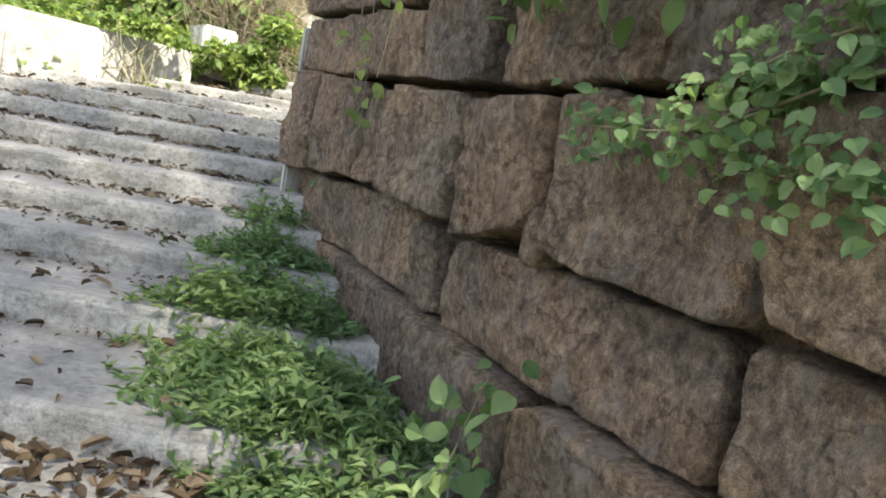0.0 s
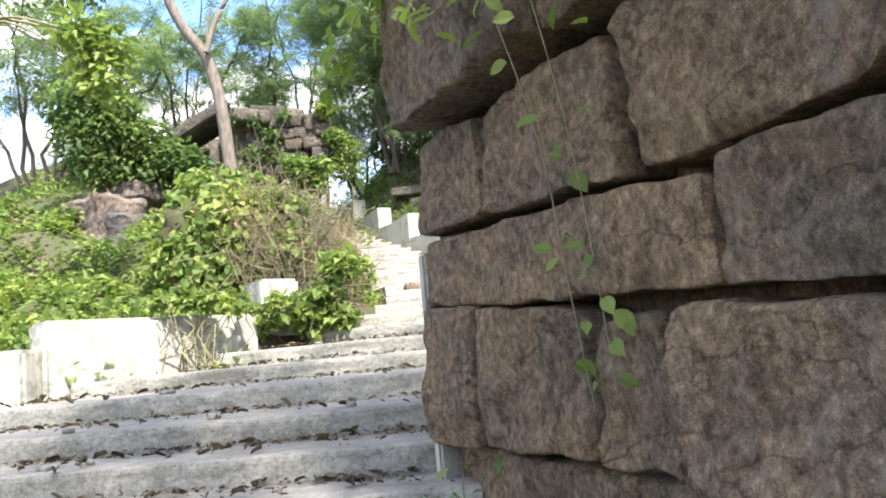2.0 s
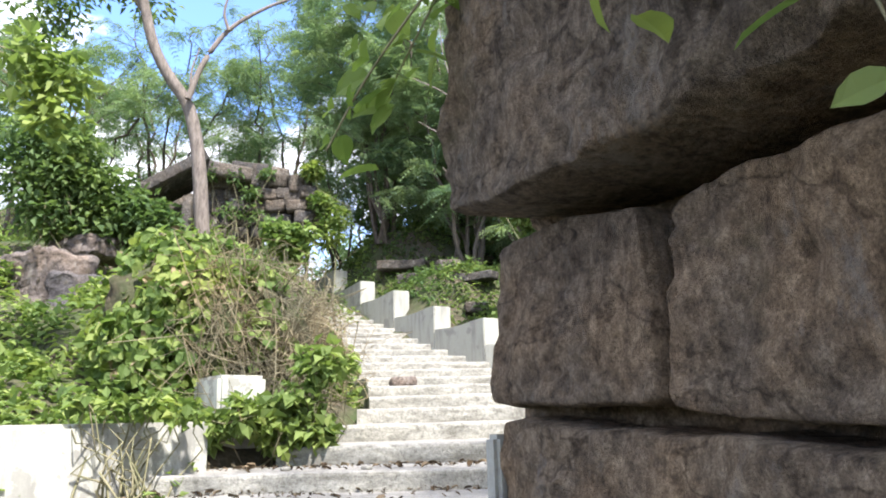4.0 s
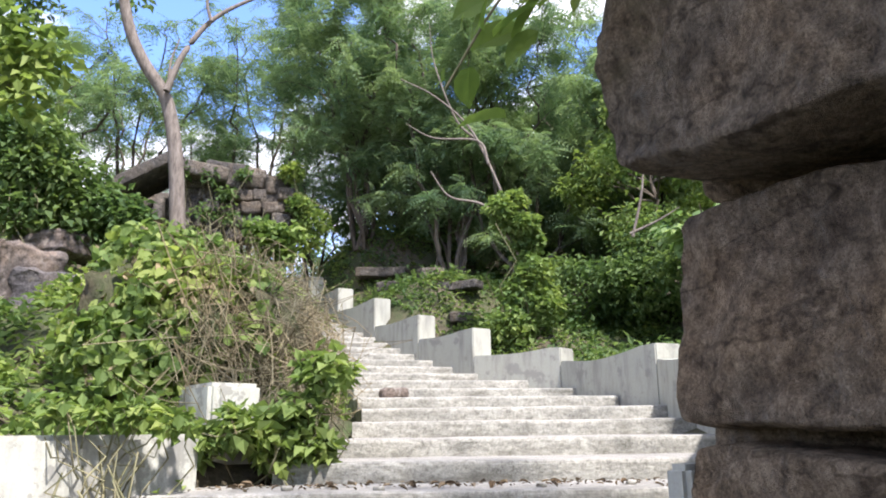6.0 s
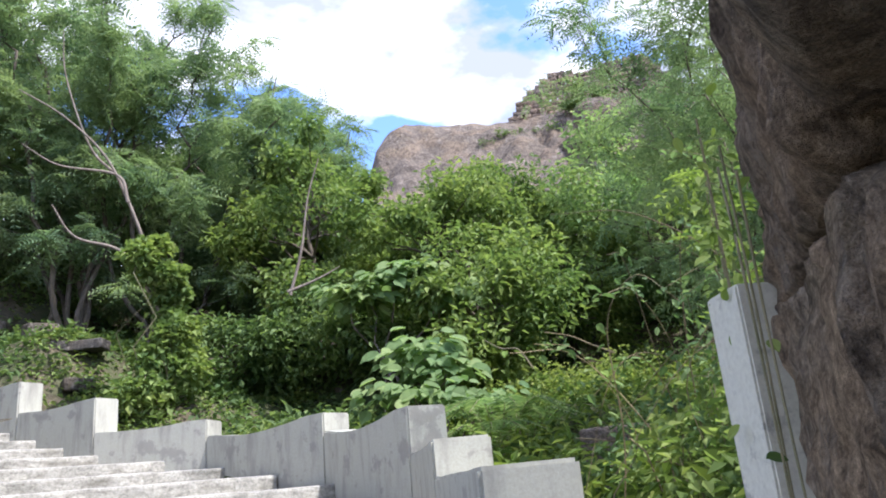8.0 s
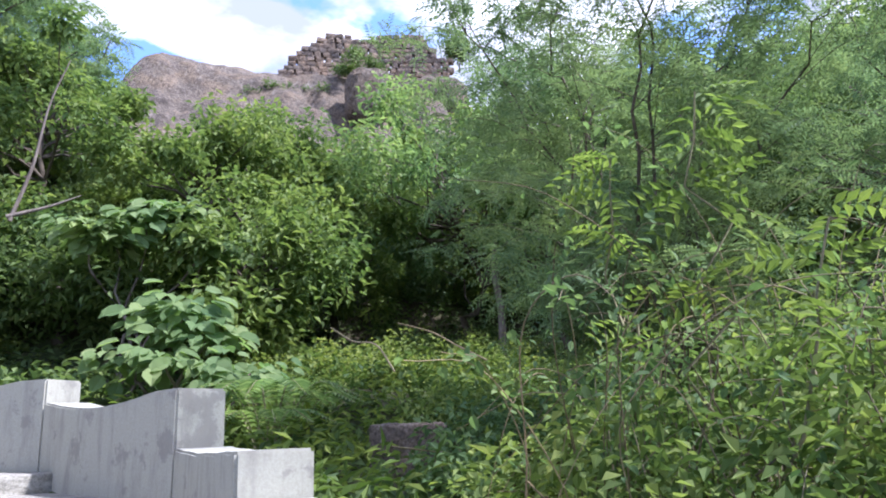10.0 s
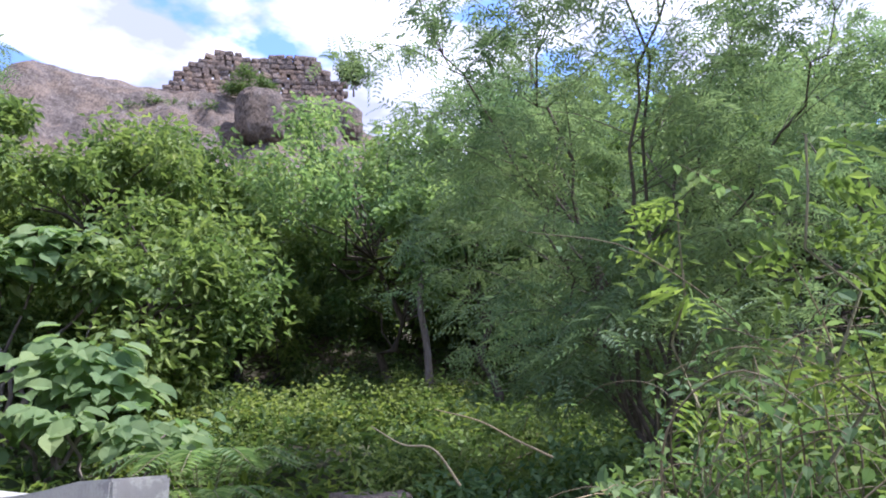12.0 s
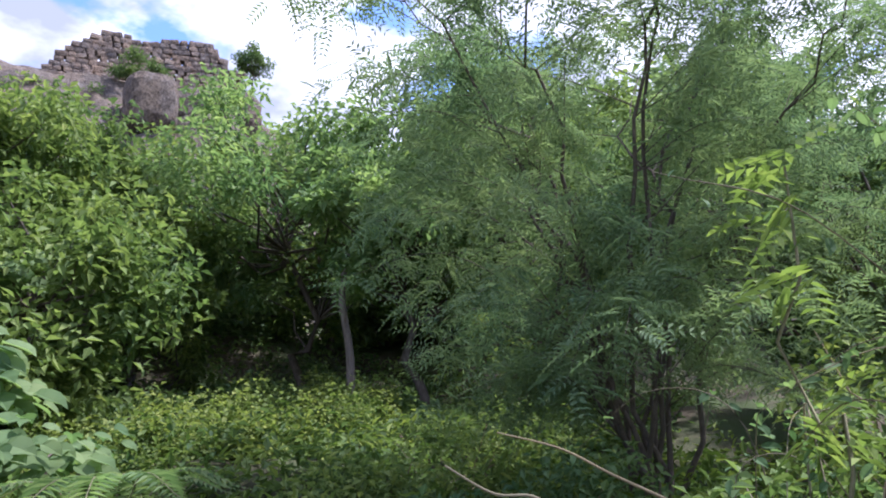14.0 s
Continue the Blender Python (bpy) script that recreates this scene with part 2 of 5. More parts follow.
M_SOIL = soil_material()

# ---- building helpers ----
rng = np.random.default_rng(7)


def mesh_of(name, verts, faces, material, smooth=False):
    """One mesh from numpy arrays; faces is a list of arrays, each with 3 or 4 corners a row."""
    me = bpy.data.meshes.new(name)
    verts = np.asarray(verts, dtype=np.float32)
    if not isinstance(faces, list):
        faces = [faces]
    faces = [np.asarray(f, dtype=np.int32) for f in faces if len(f)]
    sizes = np.concatenate([np.full(len(f), f.shape[1], dtype=np.int32) for f in faces])
    loops = np.concatenate([f.ravel() for f in faces])
    me.vertices.add(len(verts))
    me.vertices.foreach_set("co", verts.ravel())
    me.loops.add(len(loops))
    me.loops.foreach_set("vertex_index", loops)
    me.polygons.add(len(sizes))
    me.polygons.foreach_set("loop_start", np.concatenate([[0], np.cumsum(sizes)[:-1]]).astype(np.int32))
    me.polygons.foreach_set("loop_total", sizes)
    me.polygons.foreach_set("use_smooth", np.full(len(sizes), smooth, dtype=bool))
    me.materials.append(material)
    me.update(calc_edges=True)
    me.validate()
    return me


def part(name, mesh, parent=None, label=""):
    ob = new(name, mesh)
    if parent is not None:
        ob.parent = parent
    return tagged(ob, label)


def thing(name, x, y, z, label, category, group="", kind=""):
    ob = new(name)
    ob.location = (x, y, z)
    return tagged(ob, label, category, group, kind)


def unit(v):
    return v / np.maximum(np.linalg.norm(v, axis=-1, keepdims=True), 1e-9)


def leaf_geometry(base, axis, up, length, width, fold=0.25):
    """Leaves folded along the midrib: rows of base points, axes, rough normals, lengths and widths."""
    axis = unit(axis)
    side = unit(np.cross(axis, up))
    nor = np.cross(side, axis)
    length, width = np.broadcast_to(length, len(base))[:, None], np.broadcast_to(width, len(base))[:, None]
    mid = base + axis * length * 0.42
    tip = base + axis * length - nor * length * 0.12
    lift = nor * width * fold
    v = np.stack([base, mid + side * width * 0.5 + lift, tip, mid - side * width * 0.5 + lift], axis=1).reshape(-1, 3)
    k = np.arange(len(base))[:, None] * 4
    return v, np.concatenate([k + [0, 1, 2], k + [0, 2, 3]])


def round_leaf_geometry(base, axis, up, length, width, fold=0.18, heart=False):
    """Broad leaves with a curved outline, a folded midrib and a drooping tip."""
    axis = unit(axis)
    side = unit(np.cross(axis, up))
    nor = np.cross(side, axis)
    n = len(base)
    length, width = np.broadcast_to(length, n)[:, None], np.broadcast_to(width, n)[:, None]
    rows = ((-0.13, 0.26), (0.1, 0.47), (0.42, 0.47), (0.74, 0.27)) if heart else ((0.1, 0.25), (0.3, 0.45), (0.56, 0.47), (0.82, 0.26))
    cols = [base]
    for f, hw in rows:
        drop = nor * length * 0.2 * f * abs(f)
        mid = base + axis * length * max(f, 0.04) - drop
        rim = base + axis * length * f - drop + nor * width * fold
        cols += [rim + side * width * hw, mid, rim - side * width * hw]
    cols.append(base + axis * length - nor * length * 0.22)
    v = np.stack(cols, axis=1).reshape(-1, 3)
    k, last = len(rows), 3 * len(rows) + 1
    tri = [(0, 1, 2), (0, 2, 3), (last - 3, last, last - 2), (last - 2, last, last - 1)]
    for r in range(k - 1):
        a = 1 + 3 * r
        tri += [(a, a + 3, a + 4), (a, a + 4, a + 1), (a + 1, a + 4, a + 5), (a + 1, a + 5, a + 2)]
    return v, (np.arange(n)[:, None, None] * (last + 1) + np.array(tri)[None]).reshape(-1, 3)


def random_dirs(n, flat=1.0):
    d = rng.normal(size=(n, 3))
    d[:, 2] *= flat
    return unit(d)


def leaves_around(centres, radius, count, length, width, flat=0.6, droop=0.3, squash=0.75):
    """Leaves in loose clumps round the centres."""
    centres = np.asarray(centres, dtype=float)
    which = rng.integers(0, len(centres), count)
    rad = np.broadcast_to(radius, len(centres))[which][:, None]
    off = random_dirs(count) * rad * rng.random((count, 1)) ** 0.45 * [1, 1, squash]
    axis = random_dirs(count, flat) + off / rad * 0.7
    axis[:, 2] -= droop
    up = random_dirs(count) * 0.55 + [0, 0, 1]
    s = rng.uniform(0.65, 1.25, count)
    return leaf_geometry(centres[which] + off, axis, up, length * s, width * s)


def sprays_around(centres, radius, count, leaflets, length, width, reach, droop=0.35, squash=0.7):
    """Pinnate leaves: a row of paired leaflets along each rachis."""
    centres = np.asarray(centres, dtype=float)
    which = rng.integers(0, len(centres), count)
    rad = np.broadcast_to(radius, len(centres))[which][:, None]
    off = random_dirs(count) * rad * rng.random((count, 1)) ** 0.45 * [1, 1, squash]
    axis = unit(random_dirs(count, 0.45) + off / rad * 0.6 - [0, 0, droop])
    up = unit(random_dirs(count) * 0.8 + [0, 0, 1])
    side = unit(np.cross(axis, up))
    start = centres[which] + off
    span = (reach * rng.uniform(0.6, 1.2, count))[:, None]
    bases, axes, ups = [], [], []
    for i in range(leaflets):
        f = (i // 2 + 0.6) / (leaflets / 2)
        sgn = 1 if i % 2 else -1
        bases.append(start + axis * span * f - np.array([0, 0, 1]) * span * 0.25 * f * f)
        axes.append(axis * 0.55 + side * sgn)
        ups.append(up)
    taper = np.concatenate([np.full(count, 1.0 - 0.45 * abs((i // 2) / (leaflets / 2) - 0.35)) for i in range(leaflets)])
    return leaf_geometry(np.concatenate(bases), np.concatenate(axes), np.concatenate(ups), length * taper, width * taper)


def tube(points, radii, sides=7):
    """A tapering round limb along a polyline."""
    p = np.asarray(points, dtype=float)
    r = np.asarray(radii, dtype=float)
    t = unit(np.gradient(p, axis=0))
    ref = np.where(np.abs(t[:, 2:3]) > 0.9, [[1.0, 0, 0]], [[0, 0, 1.0]])
    a = unit(np.cross(t, ref))
    b = np.cross(t, a)
    ang = np.linspace(0, 2 * np.pi, sides, endpoint=False)
    v = p[:, None] + r[:, None, None] * (a[:, None] * np.cos(ang)[None, :, None] + b[:, None] * np.sin(ang)[None, :, None])
    n = len(p)
    i, j = np.meshgrid(np.arange(n - 1), np.arange(sides), indexing="ij")
    q = np.stack([i * sides + j, i * sides + (j + 1) % sides, (i + 1) * sides + (j + 1) % sides, (i + 1) * sides + j], axis=-1).reshape(-1, 4)
    return v.reshape(-1, 3), q


def joined(pieces):
    vs, fs, k = [], [], 0
    for v, f in pieces:
        vs.append(v)
        fs.append(f + k)
        k += len(v)
    return np.concatenate(vs), np.concatenate(fs)


def bent(a, b, n=6, sag=0.12):
    """A crooked line from a to b."""
    a, b = np.asarray(a, float), np.asarray(b, float)
    f = np.linspace(0, 1, n)[:, None]
    size = np.linalg.norm(b - a)
    wob = rng.normal(size=(n, 3)) * size * sag * 0.45 * np.sin(np.pi * f)
    return a + (b - a) * f + wob


def smooth_line(points, n=24):
    p = np.asarray(points, float)
    f = np.linspace(0, len(p) - 1, n)
    i = np.clip(f.astype(int), 0, len(p) - 2)
    w = (f - i)[:, None]
    pp = np.concatenate([[2 * p[0] - p[1]], p, [2 * p[-1] - p[-2]]])
    a, b, c, d = pp[i], pp[i + 1], pp[i + 2], pp[i + 3]
    return 0.5 * (2 * b + (c - a) * w + (2 * a - 5 * b + 4 * c - d) * w ** 2 + (3 * b - a - 3 * c + d) * w ** 3)


def relief(p):
    """Broken-stone relief: broad bends, flat facets and small chips."""
    near, _ = noise.voronoi(p * 4.5)
    return noise.noise(p * 2.4) * 0.5 + (near[0] - near[1]) * 0.42 + 0.16 + (abs(noise.noise(p * 11)) - 0.2) * 0.3 + noise.noise(p * 26) * 0.14


def block_geometry(half, round_r, rough, steps, seed, face_bias=0.0):
    """A rounded, uneven block about the origin."""
    nx, ny, nz = steps
    vs, fs, k = [], [], 0
    for ax, sg in ((0, 1), (0, -1), (1, 1), (1, -1), (2, 1), (2, -1)):
        o = [i for i in range(3) if i != ax]
        na, nb = (nx, ny, nz)[o[0]], (nx, ny, nz)[o[1]]
        a, b = np.meshgrid(np.sin(np.linspace(-1.35, 1.35, na + 1)) / math.sin(1.35), np.sin(np.linspace(-1.35, 1.35, nb + 1)) / math.sin(1.35), indexing="ij")
        p = np.zeros((na + 1, nb + 1, 3))
        p[..., o[0]], p[..., o[1]], p[..., ax] = a, b, sg
        vs.append(p.reshape(-1, 3))
        i, j = np.meshgrid(np.arange(na), np.arange(nb), indexing="ij")
        q = np.stack([i * (nb + 1) + j, (i + 1) * (nb + 1) + j, (i + 1) * (nb + 1) + j + 1, i * (nb + 1) + j + 1], axis=-1).reshape(-1, 4)
        if (sg > 0) == (ax == 1):
            q = q[:, ::-1]
        fs.append(q + k)
        k += (na + 1) * (nb + 1)
    v, q = np.concatenate(vs), np.concatenate(fs)
    half = np.asarray(half, float)
    _, first, same = np.unique(np.round(v, 5), axis=0, return_index=True, return_inverse=True)
    v, q = v[first], same.ravel()[q]
    v = v * half
    r = min(round_r, half.min() * 0.95)
    core = np.clip(v, -(half - r), half - r)
    d = v - core
    v = core + unit(d) * r * (np.linalg.norm(d, axis=1, keepdims=True) > 1e-6)
    o = Vector((seed * 3.17, seed * 1.31, seed * 2.23))
    disp = np.array([[relief(Vector(x) + w) for w in (o, o + Vector((9, 4, 1)), o + Vector((2, 8, 5)))] for x in v])
    return v + disp * np.asarray(rough), q

# ---- ground ----
STEPS_LOW = [(7.8, 1.91), (6.95, 1.77), (5.9, 1.635), (5.2, 1.49), (4.7, 1.35), (4.3, 1.21), (3.9, 1.065), (3.45, 0.92), (2.9, 0.775), (2.15, 0.63), (1.3, 0.49), (0.4, 0.35)]
GROUND = [
    (0, -4, -0.5), (-4, -4, -0.4), (3, -3, -0.3), (-6, 1, 0.6), (-7, 4, 1.4), (-6.6, 7.3, 2.1), (-4.3, 7.6, 2.15), (-3.2, 8.8, 2.25), (-5.5, 9, 2.7), (-3.2, 10.6, 3.2), (-2.3, 9.4, 2.0), (-2.3, 11.2, 2.3), (-2.6, 12.8, 2.55),
    (-4.7, 11.5, 3.7), (-7, 12, 4.0), (-5, 14.5, 4.8), (-8, 15, 5.3), (-6.4, 18, 6.2), (-10, 20, 7.2), (1.6, 6.6, 2.0),
]
GROUND += [
    (2.2, 8.5, 2.2), (2.6, 11, 2.5), (2.0, 14, 3.2), (0.6, 16.5, 4.05), (-0.8, 18.2, 5.3), (-2, 21, 6.8), (5, 8, 2.6), (5, 12, 3.2), (8, 14, 3.8), (10, 9, 3.4), (12, 18, 5.5), (5, 18, 5.2), (0, 24, 7.8), (8, 26, 7.0),
]
GROUND += [
    (18, 12, 6), (-1, 0.5, 0.1), (-1.5, 3, 0.4), (-1.5, 6, 1.1), (-0.6, 9, 1.75), (-0.5, 11, 2.1), (-0.8, 13, 2.4), (-2.2, 14.9, 2.95), (-3.3, 16.6, 3.6), (-4.3, 18.2, 4.2), (-5.0, 19.8, 4.9), (2.5, 3, 0.6), (3, 0, 0.2), (0.3, 2, 0.2), (-0.3, 3.6, 0.4), (-3.3, 6.9, 1.3), (-2.3, 8.0, 1.5), (-4.6, 6.0, 1.1), (-3, 5, 0.9), (-4.6, 4, 0.9),
]


def ground_z(x, y):
    x, y = np.asarray(x, float), np.asarray(y, float)
    num, den = np.zeros_like(x), np.zeros_like(x)
    for gx, gy, gz in GROUND:
        w = 1.0 / ((x - gx) ** 2 + (y - gy) ** 2 + 0.12) ** 1.8
        num, den = num + w * gz, den + w
    z = num / den
    d, az = np.hypot(x + 1, y - 4), np.degrees(np.arctan2(x + 1, y - 4))
    g = np.clip((az + 14) / 40, 0, 1) * np.clip((150 - az) / 60, 0, 1)
    g = g * g * (3 - 2 * g)
    hill = 0.43 * np.clip(d - 25, 0, 33) * g + 0.05 * np.clip(d - 14, 0, 30)
    return z + hill


def axis_steps(a, b):
    near = np.arange(a, b, 0.3)
    out = 0.5 * 1.14 ** np.arange(1, 54)
    return np.concatenate([(a - np.cumsum(out))[::-1], near, b + np.cumsum(out)])


gx, gy = axis_steps(-9, 12), axis_steps(-4, 22)
GX, GY = np.meshgrid(gx, gy, indexing="ij")
GZ = ground_z(GX, GY)
GZ += np.array([noise.noise(Vector((a * 0.9, b * 0.9, 0))) for a, b in zip(GX.ravel(), GY.ravel())]).reshape(GX.shape) * 0.09
i, j = np.meshgrid(np.arange(len(gx) - 1), np.arange(len(gy) - 1), indexing="ij")
w = len(gy)
quads = np.stack([i * w + j, (i + 1) * w + j, (i + 1) * w + j + 1, i * w + j + 1], axis=-1).reshape(-1, 4)
ground = new("ground", mesh_of("ground", np.stack([GX, GY, GZ], axis=-1).reshape(-1, 3), quads, M_SOIL, True))
tagged(ground, "brown earthen hillside with patches of green growth", "ground", kind="structure")

# ---- stone retaining wall ----
CORNER = np.array([-0.89, 4.5, 0.0])
ALONG = np.array([0.467, -1.0, 0.0]) / math.hypot(0.467, 1.0)
INTO = np.array([1.0, 0.467, 0.0]) / math.hypot(0.467, 1.0)
stone_wall = thing("stone_wall", 0, 0, 0, "dry-laid retaining wall of large rough brown granite blocks beside the steps", "wall", kind="structure")
stone_count = 0


def stone(u0, u1, zbl, zbr, ztr, ztl, proud=0.0, depth=0.6, rnd=0.016, rough=(0.022, 0.085, 0.022), origin=CORNER, along=ALONG, into=INTO, name="stone"):
    """One block between u0 and u1 along the wall; its four heights run clockwise from the bottom at u0."""
    global stone_count
    stone_count += 1
    w, h = (u1 - u0) / 2, ((ztl - zbl) + (ztr - zbr)) / 4
    steps = (max(10, min(64, int(w / 0.012))), 8, max(10, min(34, int(h / 0.012))))
    rnd *= 0.7 + 0.9 * ((stone_count * 37) % 10) / 10
    v, q = block_geometry((w - 0.004, depth / 2, h + 0.004), rnd, rough, steps, stone_count)
    fu, fz = (v[:, 0] / w + 1) / 2, (v[:, 2] / h + 1) / 2
    z = (zbl * (1 - fu) + zbr * fu) * (1 - fz) + (ztl * (1 - fu) + ztr * fu) * fz
    u = u0 + fu * (u1 - u0)
    # worn corners and wavering edges
    a, b = fu * 2 - 1, fz * 2 - 1
    wear = min(0.04, 0.16 * min(w, h))
    for k, (sa, sb) in enumerate(((1, 1), (1, -1), (-1, 1), (-1, -1))):
        cut = wear * (((stone_count * 53 + k * 29) % 11) / 10) ** 1.3
        near = np.clip(a * sa, 0, 1) ** 3 * np.clip(b * sb, 0, 1) ** 3
        u = u - sa * near * cut
        z = z - sb * near * cut * 0.75
    waver = np.array([noise.noise(Vector((uu * 5.0, zz * 5.0, stone_count * 1.7))) for uu, zz in zip(u, z)])
    u = u - np.sign(a) * np.abs(a) ** 4 * np.clip(waver, -0.1, 1) * 0.02
    z = z - np.sign(b) * np.abs(b) ** 4 * np.clip(waver, -0.1, 1) * 0.02
    p = origin + u[:, None] * along + (v[:, 1:2] + depth / 2 - proud) * into
    p[:, 2] = z
    return part(name, mesh_of(name, p, q, M_STONE, True), stone_wall)


COURSE_LOW = [(1.105, 2.74, 0.502, 0.398, 0.929, 1.031), (2.749, 3.439, 0.398, 0.378, 0.938, 0.929), (3.459, 4.35, 0.4, 0.4, 0.95, 0.95), (4.346, 5.45, 0.3, 0.3, 0.95, 0.95), (0.088, 1.084, 0.776, 0.647, 1.012, 1.056)]
COURSE_1 = [(0.065, 1.829, 1.056, 1.005, 1.338, 1.365), (1.858, 2.089, 0.965, 0.98, 1.306, 1.299), (2.108, 3.399, 0.95, 0.949, 1.274, 1.296), (3.437, 4.35, 0.97, 0.97, 1.28, 1.28), (4.333, 5.55, 0.97, 0.97, 1.28, 1.28)]
COURSE_2 = [(0.0, 0.478, 1.374, 1.366, 1.887, 1.926), (0.496, 1.216, 1.366, 1.394, 1.828, 1.877), (1.234, 1.571, 1.394, 1.37, 1.76, 1.799), (1.598, 2.227, 1.38, 1.334, 1.749, 1.799), (2.256, 2.754, 1.304, 1.379, 1.74, 1.74), (2.803, 3.487, 1.329, 1.294, 1.712, 1.74), (3.525, 4.25, 1.32, 1.32, 1.7, 1.72), (4.225, 5.55, 1.32, 1.3, 1.7, 1.7)]
COURSE_3 = [(-0.015, 1.772, 1.926, 1.818, 2.092, 2.215), (1.8, 2.321, 1.808, 1.789, 2.087, 2.102), (2.359, 3.102, 1.789, 1.761, 1.984, 2.058), (3.14, 3.871, 1.752, 1.745, 2.012, 2.005), (3.9, 5.55, 1.75, 1.75, 2.0, 2.0)]
COURSE_4 = [(-0.01, 0.578, 2.234, 2.219, 2.617, 2.646), (0.605, 1.433, 2.219, 2.148, 2.556, 2.608), (1.478, 2.265, 2.139, 2.126, 2.493, 2.576), (2.312, 3.171, 2.127, 2.056, 2.461, 2.494), (3.2, 4.25, 2.05, 2.04, 2.4, 2.45), (4.171, 5.55, 2.05, 2.05, 2.4, 2.4)]
COURSE_5 = [(1.179, 2.1, 2.649, 2.59, 3.084, 3.151), (2.131, 3.147, 2.521, 2.512, 3.018, 3.035), (3.176, 5.55, 2.48, 2.45, 3.0, 3.0)]
for course, lead in ((COURSE_LOW, -0.03), (COURSE_1, -0.05), (COURSE_2, 0.035), (COURSE_3, 0.0), (COURSE_4, 0.01), (COURSE_5, 0.03)):
    for row in course:
        stone(*row, proud=lead + random.uniform(-0.03, 0.04))
stone(-0.05, 1.172, 2.69, 2.64, 3.35, 3.55, proud=0.14, depth=0.9, rnd=0.04, rough=(0.04, 0.1, 0.04))
stone(2.697, 2.791, 1.280, 1.299, 1.469, 1.420, proud=0.03, depth=0.2, rnd=0.03, rough=0.02)
stone(2.784, 2.965, 1.705, 1.700, 1.751, 1.750, proud=-0.01, depth=0.25, rnd=0.02, rough=0.015)
# the return at the wall's end
R_ALONG = np.array([0.89, 0.75, 0.0]) / math.hypot(0.89, 0.75)
R_INTO = np.array([0.75, -0.89, 0.0]) / math.hypot(0.89, 0.75)
RETURN = [(0.06, 0.86, 0.8, 0.8, 1.45, 1.5), (0.06, 0.84, 1.52, 1.5, 2.1, 2.15), (0.05, 0.86, 2.17, 2.15, 2.65, 2.67)]
for row in RETURN:
    stone(*row, origin=CORNER, along=R_ALONG, into=R_INTO, depth=0.7)
stone(0.08, 1.14, 2.68, 2.66, 2.9, 3.25, origin=CORNER, along=R_ALONG, into=R_INTO, depth=0.9, rnd=0.05, rough=(0.05, 0.11, 0.05), proud=0.0)
strip = [CORNER + R_ALONG * a - R_INTO * b for a, b in ((-0.03, 0.0), (0.18, 0.0), (0.18, 0.05), (-0.03, 0.05))]
STRIP_PLAN = [(p[0], p[1]) for p in strip]
# dark earth core behind the blocks
core_v, core_q = block_geometry((2.7, 0.35, 1.35), 0.05, 0.03, (8, 3, 6), 90)
core_p = CORNER + (core_v[:, 0:1] + 2.95) * ALONG + (core_v[:, 1:2] + 0.55) * INTO
core_p[:, 2] = core_v[:, 2] + 1.5
part("earth_core", mesh_of("earth_core", core_p, core_q, M_STONE), stone_wall)

# ---- stairs ----
staircase = thing("staircase", 0, 0, 0, "broad worn concrete hillside steps littered with dry leaves", "stairs", kind="structure")


def step_piece(left_a, right_a, left_b, right_b, z, thick=0.5):
    """One step: front edge left_a to right_a, running back to left_b, right_b; its top lies at z."""
    n = 26
    f = np.linspace(0, 1, n + 1)
    la, ra, lb, rb = (np.array(p, float) for p in (left_a, right_a, left_b, right_b))
    front = la + (ra - la) * f[:, None]
    back = lb + (rb - lb) * f[:, None]
    fwd = unit(back - front)
    wob = np.array([noise.noise(Vector((p[0] * 2.3, p[1] * 2.3, z * 7))) for p in front])[:, None]
    chip = np.array([max(0.0, noise.noise(Vector((p[0] * 6, z * 9, 3))) - 0.25) for p in front])[:, None]
    rows = []
    for off, dz in ((0.0, -thick), (0.0, -0.03), (0.006, -0.01), (0.022, 0.0)):
        p = front + fwd * (off + 0.012 * wob + chip * 0.06 * (dz > -0.2))
        rows.append(np.concatenate([p, z + dz + 0.006 * wob - chip * 0.04 * (dz > -0.2)], axis=1))
    rows.append(np.concatenate([front + (back - front) * 0.5, z + 0.008 * wob], axis=1))
    rows.append(np.concatenate([back + fwd * 0.12, z + 0.01 + 0.008 * wob], axis=1))
    v = np.concatenate(rows)
    m = n + 1
    i, j = np.meshgrid(np.arange(len(rows) - 1), np.arange(n), indexing="ij")
    q = np.stack([i * m + j, i * m + j + 1, (i + 1) * m + j + 1, (i + 1) * m + j], axis=-1).reshape(-1, 4)
    ends = np.array([[r * m for r in range(len(rows))][::-1], [r * m + n for r in range(len(rows))]])
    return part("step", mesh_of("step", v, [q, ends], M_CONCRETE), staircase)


def wall_x(y):
    return CORNER[0] + 0.467 * (CORNER[1] - y) + 0.05 if y < 4.5 else -0.55 + 0.62 * (y - 5.2)


def left_x(y):
    return -5.2 if y < 6 else (-3.95 + (y - 6.9) * 0.98 if y > 6.9 else -4.6)


for k, (y, z) in enumerate(STEPS_LOW):
    yb = STEPS_LOW[k - 1][0] if k else 8.3
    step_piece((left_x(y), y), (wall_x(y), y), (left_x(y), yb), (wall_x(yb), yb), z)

UP = [((-2.75, 7.8), (0.62, 7.8), 1.91), ((-2.0, 9.3), (1.18, 9.4), 2.22), ((-1.95, 11.0), (1.22, 11.1), 2.52), ((-2.2, 12.8), (0.6, 13.2), 2.85), ((-2.9, 13.9), (-0.5, 14.5), 3.15), ((-3.7, 15.0), (-1.35, 15.8), 3.55), ((-4.5, 16.3), (-2.15, 17.2), 4.05), ((-5.3, 17.8), (-3.0, 18.7), 4.55), ((-6.1, 19.2), (-3.8, 20.1), 5.15)]


